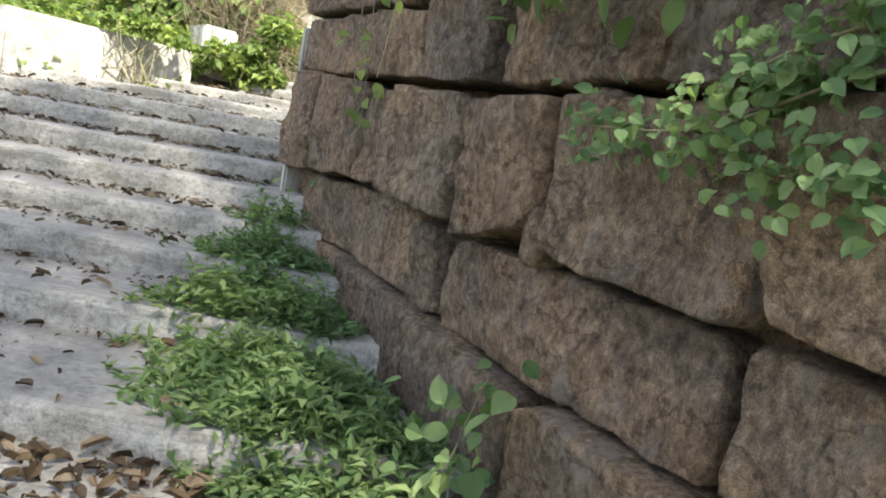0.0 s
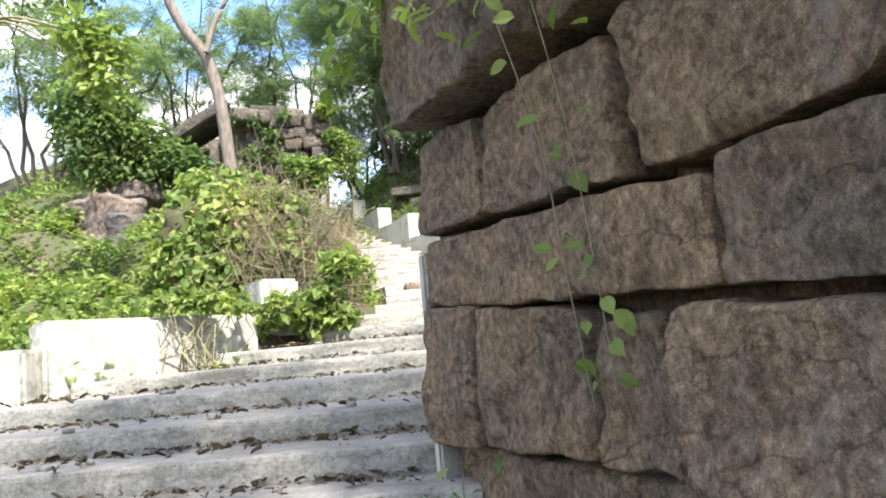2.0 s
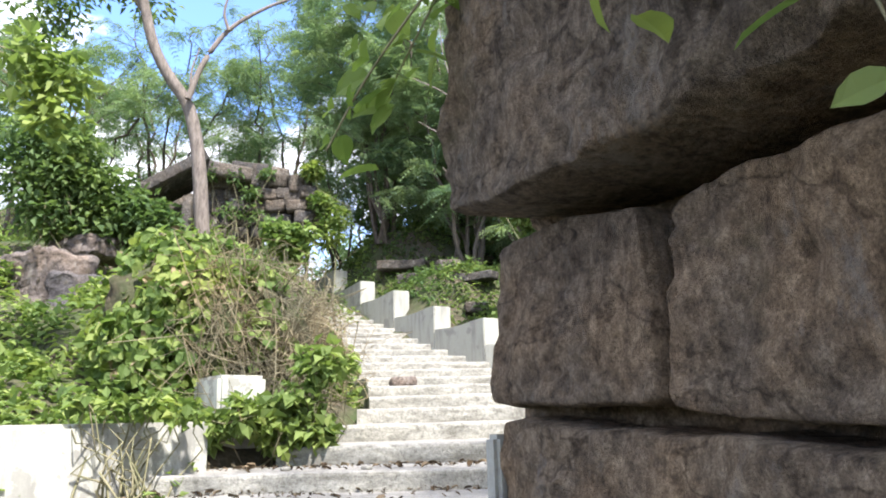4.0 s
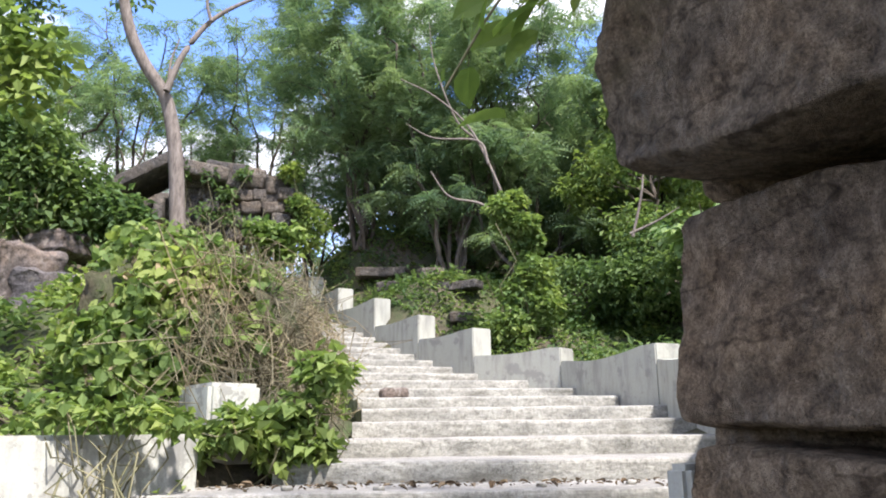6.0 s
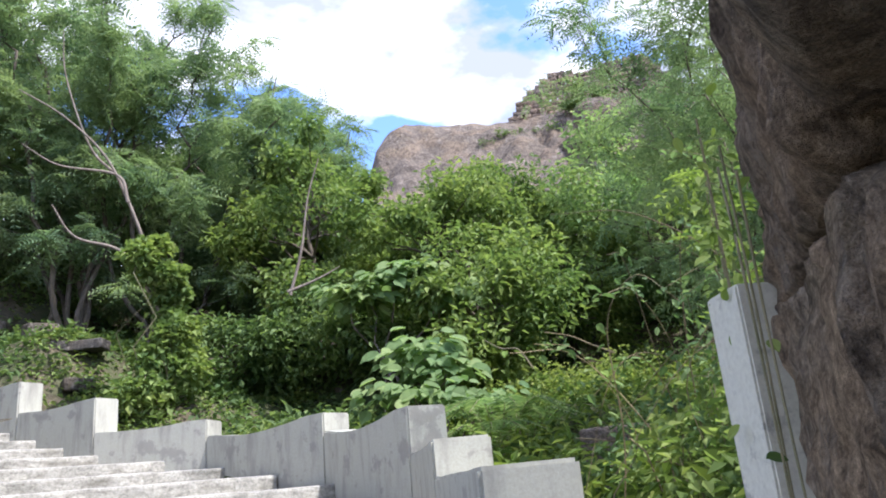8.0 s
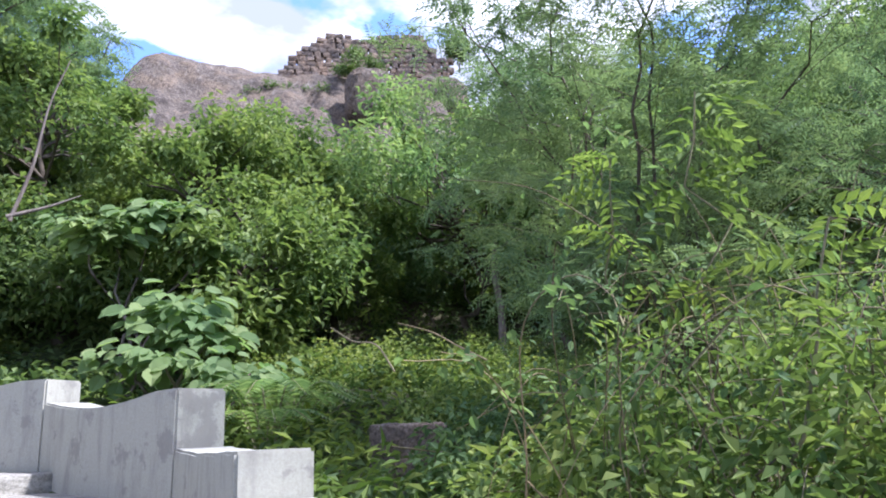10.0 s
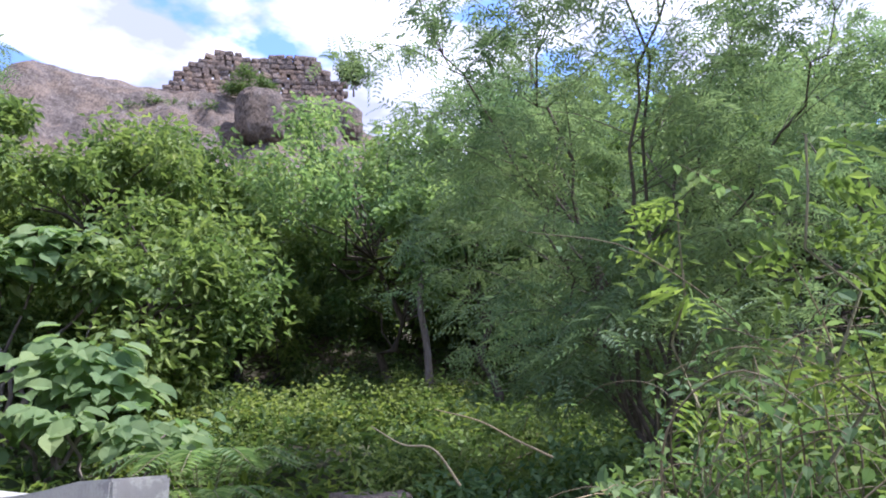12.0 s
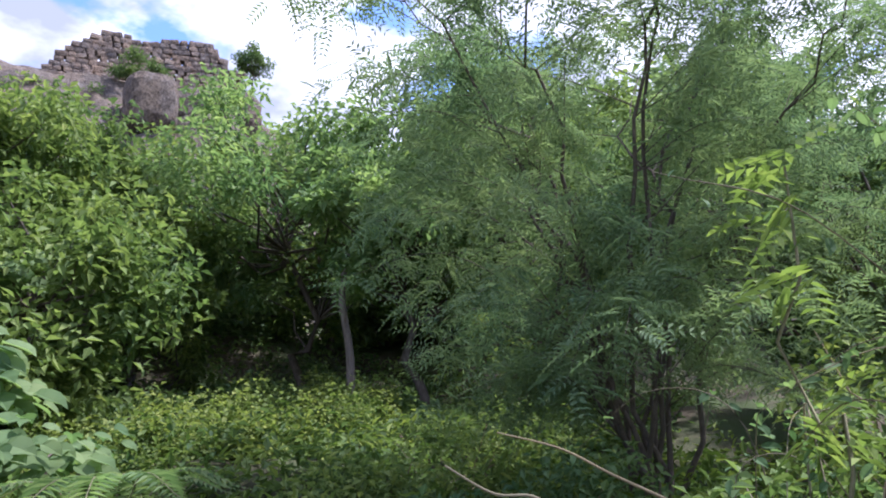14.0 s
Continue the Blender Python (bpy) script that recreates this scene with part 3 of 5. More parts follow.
def stair_line(z):
    for (l0, r0, z0), (l1, r1, z1) in zip(UP, UP[1:]):
        if z <= z1 or z1 == UP[-1][2]:
            f = (z - z0) / (z1 - z0)
            return tuple(np.array(l0) + (np.array(l1) - l0) * f), tuple(np.array(r0) + (np.array(r1) - r0) * f)


z = 1.91 + 0.15
while z < 5.2:
    (la, ra), (lb, rb) = stair_line(z), stair_line(z + 0.15)
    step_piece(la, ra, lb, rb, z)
    z += 0.15

# ---- whitewashed parapet ----
POSTS = [(-0.12, 6.33, 2.46), (0.6, 7.97, 2.66), (1.18, 9.4, 3.01), (1.22, 11.3, 3.19), (0.55, 13.3, 3.38), (-0.55, 14.35, 3.8), (-1.36, 15.7, 4.22), (-2.17, 17.1, 4.76), (-3.0, 18.6, 5.25), (-3.8, 20.0, 5.8), (-4.6, 21.4, 6.3)]
parapet = thing("parapet", 0, 0, 0, "whitewashed stepped masonry parapet along the curving stairs", "parapet", kind="structure")


def prism(plan, z0, z1, name, material, parent, bevel=0.012):
    bm = bmesh.new()
    low = [bm.verts.new((x, y, z0)) for x, y in plan]
    high = [bm.verts.new((x, y, z1)) for x, y in plan]
    k = len(plan)
    bm.faces.new(low[::-1])
    bm.faces.new(high)
    for a in range(k):
        bm.faces.new((low[a], low[(a + 1) % k], high[(a + 1) % k], high[a]))
    bmesh.ops.bevel(bm, geom=bm.edges[:], offset=bevel, segments=2, affect="EDGES")
    bmesh.ops.recalc_face_normals(bm, faces=bm.faces[:])
    me = bpy.data.meshes.new(name)
    bm.to_mesh(me)
    bm.free()
    me.materials.append(material)
    return part(name, me, parent)


def sagging_section(x0, y0, x1, y1, top, sag, thick=0.34, deep=1.9):
    """A parapet length whose top dips between its two ends."""
    d = np.array([x1 - x0, y1 - y0])
    size = np.linalg.norm(d)
    d = d / size
    o = np.array([d[1], -d[0]]) * thick
    bm = bmesh.new()
    n = 14
    rings = []
    for k in range(n + 1):
        f = k / n
        dip = sag * math.sin(math.pi * min(1.0, max(0.0, (f - 0.12) / 0.88))) ** 1.2
        wob = 0.006 * noise.noise(Vector((x0 + f * 7, y0, top)))
        p = np.array([x0, y0]) + d * size * f
        z = top - dip + wob
        rings.append([bm.verts.new((*c, h)) for c, h in ((p, top - deep), (p, z), (p + o, z + wob), (p + o, top - deep))])
    for a, b in zip(rings, rings[1:]):
        for j in range(4):
            bm.faces.new((a[j], a[(j + 1) % 4], b[(j + 1) % 4], b[j]))
    bm.faces.new(rings[0][::-1])
    bm.faces.new(rings[-1])
    bmesh.ops.recalc_face_normals(bm, faces=bm.faces[:])
    sharp = [e for e in bm.edges if len(e.link_faces) == 2 and e.calc_face_angle(0) > 0.9]
    bmesh.ops.bevel(bm, geom=sharp, offset=0.014, segments=2, affect="EDGES")
    me = bpy.data.meshes.new("parapet_section")
    bm.to_mesh(me)
    bm.free()
    me.materials.append(M_WHITE)
    return part("parapet_section", me, parapet)


for k in range(len(POSTS) - 1):
    (x0, y0, top), (x1, y1, _) = POSTS[k], POSTS[k + 1]
    sagging_section(x0, y0, x1, y1, top, (0.0, 0.015, 0.07, 0.07)[k] if k < 4 else 0.03)

prism(STRIP_PLAN, 0.9, 2.17, "plaster_strip", M_WHITE, stone_wall)
gate_pier = thing("gate_pier", -0.2, 5.15, 0.85, "slim whitewashed square pier standing against the stone wall", "pier")
prism([(0.0, 0.0), (0.13, -0.06), (0.19, 0.07), (0.06, 0.13)], 0.0, 1.9, "shaft", M_PIER, gate_pier, 0.005)

left_wall = thing("left_wall", 0, 0, 0, "low whitewashed plaster wall, stained and peeling, edging the steps", "wall", kind="structure")
prism([(-4.05, 6.85), (-2.8, 8.2), (-3.0, 8.4), (-4.3, 7.05)], 1.2, 2.26, "plastered_section", M_WHITE_OLD, left_wall, 0.03)
prism([(-6.5, 6.7), (-4.12, 6.7), (-4.12, 7.0), (-6.5, 7.0)], 0.9, 2.05, "plastered_section", M_WHITE_OLD, left_wall, 0.03)

white_block = thing("white_block", -2.9, 8.85, 2.05, "short whitewashed masonry pier half buried in creepers", "pier")
prism([(-0.3, 0.12), (0.05, -0.32), (0.36, -0.05), (0.02, 0.36)], 0.0, 0.57, "body", M_WHITE_OLD, white_block, 0.03)

# ---- hill, fort and rocks ----
def boulder(name, x, y, z, half, seed, material, label, category, rough=0.25, turn=0.0, kind="", steps=14, rnd=0.8):
    v, q = block_geometry(half, min(half) * rnd, rough, (steps, steps, steps), seed)
    ob = new(name, mesh_of(name, v, q, material, True))
    ob.matrix_world = pose(x, y, z, 0, 0, turn)
    return tagged(ob, label, category, kind=kind)



# ---- foliage builder ----
def tree(name, x, y, height, crown_r, clumps, clump_r, leaf_fn, material, bark, label, stems=1, crown_low=0.35, lean=(0, 0), squash=0.7, trunk_r=0.09, category="tree", z=None):
    """Trunk with limbs, and a crown of uneven leaf clumps."""
    z0 = float(ground_z(x, y)) - 0.05 if z is None else z
    ob = thing(name, x, y, z0, label, category)
    cen = np.array([lean[0], lean[1], height * (1 + crown_low) / 2])
    half = np.array([crown_r, crown_r, height * (1 - crown_low) / 2])
    d = random_dirs(clumps)
    bulge = np.array([[1 + 0.55 * noise.noise(Vector(p) * 2.3 + Vector((x, y, 0)))] for p in d])
    c = cen + d * half * bulge * rng.uniform(0.3, 1.0, (clumps, 1)) ** 0.5
    limbs = []
    forks = []
    for s in range(stems):
        top = np.array([lean[0] * 0.7, lean[1] * 0.7, height * 0.62]) + rng.normal(size=3) * [crown_r * 0.3, crown_r * 0.3, height * 0.06] * (stems > 1)
        line = bent(rng.normal(size=3) * [0.12, 0.12, 0] * (stems > 1), top, 8, 0.16)
        limbs.append(tube(line, np.linspace(trunk_r, trunk_r * 0.35, 8), 8))
        forks.append(line[3:])
    forks = np.concatenate(forks)
    for p in c:
        a = forks[np.argmin(np.linalg.norm(forks - p * [1, 1, 0.8], axis=1) + rng.random(len(forks)) * 0.5)]
        limbs.append(tube(bent(a, p, 5, 0.2), np.linspace(trunk_r * 0.32, trunk_r * 0.06, 5), 5))
    part("trunk", mesh_of("trunk", *joined(limbs), bark, True), ob)
    part("crown", mesh_of("crown", *leaf_fn(c, clump_r * rng.uniform(0.55, 1.6, clumps)), material), ob)
    return ob


def broad(n, length=0.15, width=0.07):
    return lambda c, r: leaves_around(c, r, n, length, width)


def at_bearing(az, d, t0=(-1.3, 4.6)):
    return t0[0] + d * math.sin(radians(az)), t0[1] + d * math.cos(radians(az))



def spot(az, el, d, eye=(-1.29, 4.83, 2.66)):
    """A place at a bearing, elevation and distance from a spot on the stairs."""
    return eye[0] + d * math.sin(radians(az)), eye[1] + d * math.cos(radians(az)), eye[2] + d * math.tan(radians(el))


def acacia(name, x, y, height, spread, stems, twigs, sprays, leaflet, label, trunk_r=0.05, low=0.25, reach=0.32):
    """Stems fanning out from one foot, arching side twigs along them, and feathery fronds along the twigs."""
    z0 = float(ground_z(x, y)) - 0.05
    ob = thing(name, x, y, z0, label, "tree")
    wood, ends = [], []
    for k in range(stems):
        a = 2 * math.pi * (k + rng.uniform(-0.3, 0.3)) / stems
        out = spread * rng.uniform(0.3, 0.85)
        top = np.array([math.cos(a) * out, math.sin(a) * out, height * rng.uniform(0.72, 1.0) * (1 - 0.25 * (out / spread) ** 2)])
        foot = np.array([math.cos(a), math.sin(a), 0]) * trunk_r * 2
        knee = foot + (top - foot) * 0.45 + np.array([0, 0, height * 0.1])
        line = smooth_line([foot, knee + rng.normal(size=3) * 0.08 * spread, top], 16)
        line[1:] += rng.normal(size=(15, 3)) * 0.012 * height
        wood.append(tube(line, np.linspace(trunk_r, trunk_r * 0.18, 16), 6))
        for j in range(twigs):
            f = low + (1 - low) * (j + rng.random()) / twigs
            base = line[min(15, int(f * 15))]
            b = a + rng.uniform(-1.9, 1.9)
            size = spread * rng.uniform(0.28, 0.62) * (1.15 - 0.5 * f)
            tip = base + np.array([math.cos(b) * size, math.sin(b) * size, size * rng.uniform(-0.15, 0.5)])
            mid = (base + tip) / 2 + [0, 0, size * 0.2]
            twig = smooth_line([base, mid, tip], 9)
            wood.append(tube(twig, np.linspace(trunk_r * 0.22, trunk_r * 0.05, 9), 4))
            ends.append(twig[2:])
    part("trunk", mesh_of("trunk", *joined(wood), M_DARKBARK, True), ob)
    ends = np.concatenate(ends)
    part("crown", mesh_of("crown", *sprays_around(ends, 0.05 * spread, sprays, 12, leaflet, leaflet * 0.3, reach, droop=0.25, squash=0.5), M_FEATHER), ob)
    return ob


ACACIA = "spreading acacia with fine feathery grey-green leaves"
for az, d, top, r, n in ((-5, 15.5, 37, 3.6, 4600), (3, 14.5, 39, 3.6, 5000), (9.5, 14.5, 34.5, 3.2, 4800), (15, 17, 31, 3.2, 4800), (19, 15.5, 28.5, 1.9, 3800), (-13, 19, 34, 3.4, 3000), (-1, 17.5, 36, 3.2, 3600)):
    x, y = at_bearing(az, d)
    h = 2.66 + d * math.tan(radians(top)) - float(ground_z(x, y))
    acacia("acacia_tree", x, y, h, r, 8, 13, n, 0.12, ACACIA, 0.06, 0.22, 0.45)
acacia("acacia_tree", 4.45, 7.75, 5.2, 2.4, 14, 18, 9500, 0.055, "multi-stemmed acacia with fine feathery leaves behind the parapet", 0.02, 0.16, 0.22)
acacia("acacia_tree", 7.6, 5.2, 6.0, 2.8, 8, 16, 6000, 0.07, ACACIA, 0.03, 0.15, 0.3)
for az, d, top, r, n, mat in ((20, 13.5, 26, 1.8, 9500, M_BROAD), (30.5, 13, 22.6, 1.9, 9000, M_BROAD), (35, 14.5, 22.4, 1.8, 8000, M_DARKLEAF), (40, 15.5, 22.0, 2.2, 9500, M_BROAD), (50, 15.0, 23.3, 3.0, 10000, M_PALE), (57, 13, 22, 2.0, 12000, M_PALE), (33.5, 11.2, 17.5, 1.35, 8000, M_BROAD), (53, 17.5, 22, 2.6, 12000, M_BROAD), (22, 12.5, 14, 1.6, 6000, M_DARKLEAF), (66, 13, 24, 2.4, 8000, M_BROAD), (80, 12, 24, 2.6, 9000, M_DARKLEAF), (94, 9, 22, 2.2, 7000, M_BROAD), (14, 13.0, 12, 1.5, 6000, M_DARKLEAF)):
    x, y = at_bearing(az, d)
    h = 2.66 + d * math.tan(radians(top)) - float(ground_z(x, y))
    tree("broadleaf_tree", x, y, h, r, 56, 0.42, broad(int(n * 1.35), 0.14, 0.07), mat, M_DARKBARK, "dense green broadleaf tree on the hillside", crown_low=0.42 if 47 < az < 60 and d < 16 else 0.08)

x, y = at_bearing(52, 12.5)
h = float(ground_z(x, y))
trunk_rows = [([(x, y, h - 0.1), (x + 0.05, y, h + 0.8), (x - 0.02, y + 0.05, h + 1.6), (x + 0.1, y, h + 2.3)], 0.07, 0.04)]
hollow_trunk = [tube(smooth_line(p, 20), np.linspace(a, b, 20), 8) for p, a, b in trunk_rows]
tagged(new("bare_tree", mesh_of("bare_tree", *joined(hollow_trunk), M_BARK, True)), "slender pale trunk standing in the dark hollow", "tree")

# an unseen tree added behind the stone wall, so its crown shades the lower steps
tree("shade_tree", 2.3, 0.7, 8.2, 3.7, 70, 0.8, broad(8500, 0.2, 0.1), M_BROAD, M_BARK, "unseen leafy tree added behind the stone wall to shade the steps", crown_low=0.58, lean=(-1.9, 0.5), trunk_r=0.16)

# trees clothing the hill behind
far_kinds = []
for k in range(3):
    far_kinds.append(tree("hill_tree", *at_bearing(20 + 12 * k, 24), 4.2, 2.6, 45, 0.8, broad(6000, 0.27, 0.14), (M_BROAD, M_DARKLEAF, M_FEATHER)[k], M_DARKBARK, "bushy green tree on the far slope", crown_low=0.05))
for az in np.arange(10, 120, 8.0):
    for d in (20, 26, 33, 39):
        a, dd = az + rng.uniform(-3, 3), d + rng.uniform(-2, 2)
        x, y = at_bearing(a, dd)
        s = rng.uniform(0.85, 1.1) * (1.4 if az > 58 else 1.0)
        copy = copy_thing(far_kinds[int(rng.integers(3))], pose(x, y, float(ground_z(x, y)) - 0.3, 0, 0, rng.uniform(0, 360)))
        copy.scale = (s, s, s)
# taller wood over the stairs' bend
for az, d in ((-22, 24), (-16, 27), (-7, 26), (-1, 21), (5, 20), (11, 21), (17, 22)):
    x, y = at_bearing(az, d)
    s = (2.66 + d * math.tan(radians(24 if az > -4 else 14)) - float(ground_z(x, y))) / 4.2
    copy = copy_thing(far_kinds[int(rng.integers(3))], pose(x, y, float(ground_z(x, y)) - 0.3, 0, 0, rng.uniform(0, 360)))
    copy.scale = (s, s, s)

# ---- rocky summit and fort ----
azs, dsts = np.linspace(16, 62, 150), np.linspace(40, 76, 70)
AZ, DS = np.meshgrid(azs, dsts, indexing="ij")
top_el = np.interp(AZ, [16, 21, 24.3, 25.9, 28.3, 35, 44, 50, 53, 58, 62], [13, 16.5, 21.0, 25.4, 27.2, 26.6, 26.2, 26.0, 24.0, 20.5, 16])
rise = np.clip((DS - 42) / 15, 0, 1) ** 0.75
back = np.clip((DS - 60) / 16, 0, 1)
el = 16.0 + (top_el - 16.0) * rise
HZ = 2.66 + np.minimum(DS, 60) * np.tan(np.radians(el)) - back * 14
HX, HY = -1.29 + DS * np.sin(np.radians(AZ)), 4.83 + DS * np.cos(np.radians(AZ))
lump = np.array([noise.noise(Vector((a * 0.16, b * 0.16, 4))) * 1.0 + abs(noise.noise(Vector((a * 0.3, b * 0.3, 9)))) * 1.9 - 0.4 + noise.noise(Vector((a * 1.1, b * 1.1, 2))) * 0.35 - abs(noise.noise(Vector((a * 0.55, b * 0.55, 6)))) * 0.9 for a, b in zip(HX.ravel(), HY.ravel())]).reshape(HX.shape)
HZ = HZ - 0.5 + lump * 1.55 * np.clip((60 - DS) / 5, 0.25, 1)
i, j = np.meshgrid(np.arange(149), np.arange(69), indexing="ij")
quads = np.stack([i * 70 + j, (i + 1) * 70 + j, (i + 1) * 70 + j + 1, i * 70 + j + 1], axis=-1).reshape(-1, 4)
summit = new("rock_summit", mesh_of("rock_summit", np.stack([HX, HY, HZ], axis=-1).reshape(-1, 3), quads[:, ::-1], M_CLIFF, True))
tagged(summit, "bare weathered granite summit above the wooded slope", "rock", kind="structure")
bx, by, bz = spot(44.3, 24.6, 53)
boulder("summit_boulder", bx, by, bz, (1.75, 1.5, 2.2), 41, M_CLIFF, "rounded grey boulder perched below the fort wall", "boulder", 0.3, -40, rnd=0.85)
for az, el, d, half in ((48.6, 24.0, 56, (3.6, 2.2, 1.9)),):
    bx, by, bz = spot(az, el, d)
    boulder("cliff_boulder", bx, by, bz, half, int(az * 10), M_CLIFF, "weathered brown rock face below the fort", "rock", 0.4, -az, steps=16, rnd=0.8)
fort = thing("fort_wall", 0, 0, 0, "ruined fort wall of reddish stone blocks on the rocky summit", "wall")
fort_meshes = []
for k in range(6):
    v, q = block_geometry((0.42, 0.4, 0.23), 0.09, 0.06, (3, 2, 2), 60 + k)
    fort_meshes.append(mesh_of("fort_block", v, q, M_FORT, False))
for row in range(10):
    az = 37.2 + 0.28 * row + 0.35 * max(0, row - 5) + rng.uniform(0, 0.3)
    last = 51.2 - 0.25 * row * (row > 4)
    while az < last:
        if row < 8 or noise.noise(Vector((az * 0.35, row, 0))) > -0.15:
            bx, by, bz = spot(az, 26.5, 59.0)
            ob = part("fort_block", fort_meshes[int(rng.integers(6))], fort)
            ob.matrix_basis = pose(bx, by, bz - 0.9 + 0.44 * row, rng.uniform(-9, 9), rng.uniform(-9, 9), -az + rng.uniform(-14, 14))
            ob.scale = (rng.uniform(0.6, 1.2), 1, rng.uniform(0.85, 1.2))
        az += rng.uniform(0.6, 0.76)
x, y, zt = spot(51.8, 26.4, 60)
tree("hill_tree", x, y, 3.6, 1.5, 20, 0.5, broad(2500, 0.25, 0.13), M_DARKLEAF, M_DARKBARK, "small dark tree beside the fort wall", crown_low=0.3, z=zt)
for az, el, r in ((42.5, 27.0, 1.0), (44.5, 27.2, 1.3), (40.0, 25.0, 1.2), (37.5, 25.0, 0.9), (35.5, 24.5, 0.8)):
    x, y, zt = spot(az, el, 56.5)
    c = np.array([[x, y, zt]]) + rng.normal(size=(9, 3)) * [r * 0.7, r * 0.4, r * 0.3]
    tagged(new("summit_bush", mesh_of("summit_bush", *leaves_around(c, 0.6, 900, 0.25, 0.12), M_DARKLEAF)), "green scrub growing on the rock", "bush")

# ---- left bank ----
def limb_thing(name, lines, material, label, category, sides=8):
    """A bare trunk or branch from (points, thick end, thin end) rows."""
    pieces = []
    for points, r0, r1 in lines:
        p = smooth_line(points, 6 * len(points))
        pieces.append(tube(p, np.linspace(r0, r1, len(p)), sides))
    return tagged(new(name, mesh_of(name, *joined(pieces), material, True)), label, category)


bend_tree = thing("slender_tree", 0, 0, 0, "slender grey tree with a bent trunk rising above the creepers", "tree")
lines = [([(-4.99, 14.33, 4.92), (-5.04, 14.31, 5.62), (-5.11, 14.29, 6.42), (-5.21, 14.25, 7.06), (-5.35, 14.2, 7.52), (-5.65, 14.09, 7.99), (-5.87, 14.0, 8.48), (-6.03, 13.93, 9.14), (-6.17, 13.87, 9.82)], 0.125, 0.075), ([(-5.25, 14.02, 7.48), (-5.06, 14.09, 8.13), (-4.69, 14.21, 8.8), (-4.12, 14.36, 9.28), (-3.32, 14.53, 9.72), (-2.58, 14.63, 10.33)], 0.055, 0.012), ([(-4.66, 14.11, 8.74), (-4.73, 14.09, 9.13), (-4.55, 14.15, 9.79)], 0.03, 0.012), ([(-6.02, 14.05, 9.01), (-6.34, 13.9, 9.43), (-6.8, 13.68, 9.68)], 0.05, 0.02), ([(-5.26, 14.13, 7.72), (-5.25, 14.13, 8.06), (-5.15, 14.17, 8.47)], 0.025, 0.008)]
pieces = []
for points, r0, r1 in lines:
    p = smooth_line(points, 7 * len(points))
    pieces.append(tube(p, np.linspace(r0, r1, len(p)), 10))
part("trunk", mesh_of("trunk", *joined(pieces), M_BARK, True), bend_tree)
c = np.array([(-6.87, 13.86, 9.61), (-7.29, 13.64, 8.86), (-7.36, 13.6, 8.17), (-6.54, 14.03, 10.04), (-7.59, 13.46, 8.65)])
part("crown", mesh_of("crown", *leaves_around(np.concatenate([c, c + rng.normal(size=c.shape) * 0.4]), 0.5, 1100, 0.16, 0.08), M_DARKLEAF), bend_tree)

# far screen of thin trees behind the ruin
for az, d, top in ((-30, 17, 30), (-24, 18, 31), (-19, 20, 29), (-36, 15, 30), (-9, 21, 28)):
    x, y = at_bearing(az, d)
    h = 2.66 + d * math.tan(radians(top)) - float(ground_z(x, y))
    acacia("acacia_tree", x, y, h, 2.9, 6, 10, 1300, 0.12, ACACIA, 0.05, 0.3, 0.45)

# creeper mound
mound = thing("creeper_mound", -3.36, 10.5, 2.6, "heap of yellow-green creeper leaves over a bank with dry stems", "bush")
v, q = block_geometry((1.0, 1.35, 1.3), 0.95, 0.3, (14, 14, 14), 77)
v[:, 0] -= 0.34 * (np.clip(v[:, 2], 0, 2) / 1.4) ** 1.5
part("earth_core", mesh_of("earth_core", v, q, M_SOIL, True), mound)
n = 9000
d = random_dirs(n)
d[:, 2] = np.abs(d[:, 2])
p = d * [1.08, 1.4, 1.42] * rng.uniform(0.97, 1.14, (n, 1))
p += np.array([[noise.noise(Vector(x) * 1.6) * 0.25] for x in p]) * d
p[:, 0] -= 0.34 * (np.clip(p[:, 2], 0, 2) / 1.4) ** 1.5
bare = (d[:, 0] - d[:, 1] * 0.6 > 0.75) & (d[:, 2] < 0.55) & (rng.random(n) > 0.22)
p, d = p[~bare], d[~bare]
axis = d * 0.25 + random_dirs(len(p)) * 0.7 - [0, 0, 0.55]
s = rng.uniform(0.6, 1.25, len(p))
part("leaves", mesh_of("leaves", *round_leaf_geometry(p, axis, d + random_dirs(len(p)) * 0.8, 0.115 * s, 0.1 * s), M_VINE), mound)
k = rng.random(len(p)) < 0.05
part("dry_leaves", mesh_of("dry_leaves", *round_leaf_geometry(p[k] * 1.02, axis[k], random_dirs(int(k.sum())), 0.09, 0.06, 0.4), M_STRAW), mound, "withered brown leaves")
stems = []
for k in range(950):
    a = np.array([rng.uniform(0.15, 0.95), rng.uniform(-1.3, 0.4), 0.0])
    a[2] = 1.3 * math.sqrt(max(0.02, 1 - (a[0] / 1.3) ** 2 - (a[1] / 1.5) ** 2))
    b = a * [1.1, 1.05, 1] + [rng.uniform(0.0, 0.22), rng.uniform(-0.5, 0.1), -rng.uniform(0.4, 1.1)]
    a[0] -= 0.4 * max(0.0, a[2]) / 1.3
    b[0] -= 0.25 * max(0.0, b[2]) / 1.3
    stems.append(tube(smooth_line(bent(a, b, 5, 0.75), 9), np.full(9, rng.uniform(0.002, 0.0045)), 4))
tagged(part("dry_stem", mesh_of("dry_stem", *joined(stems), M_STRAW), mound, "tangle of dry brown stems"), kind="stuff")


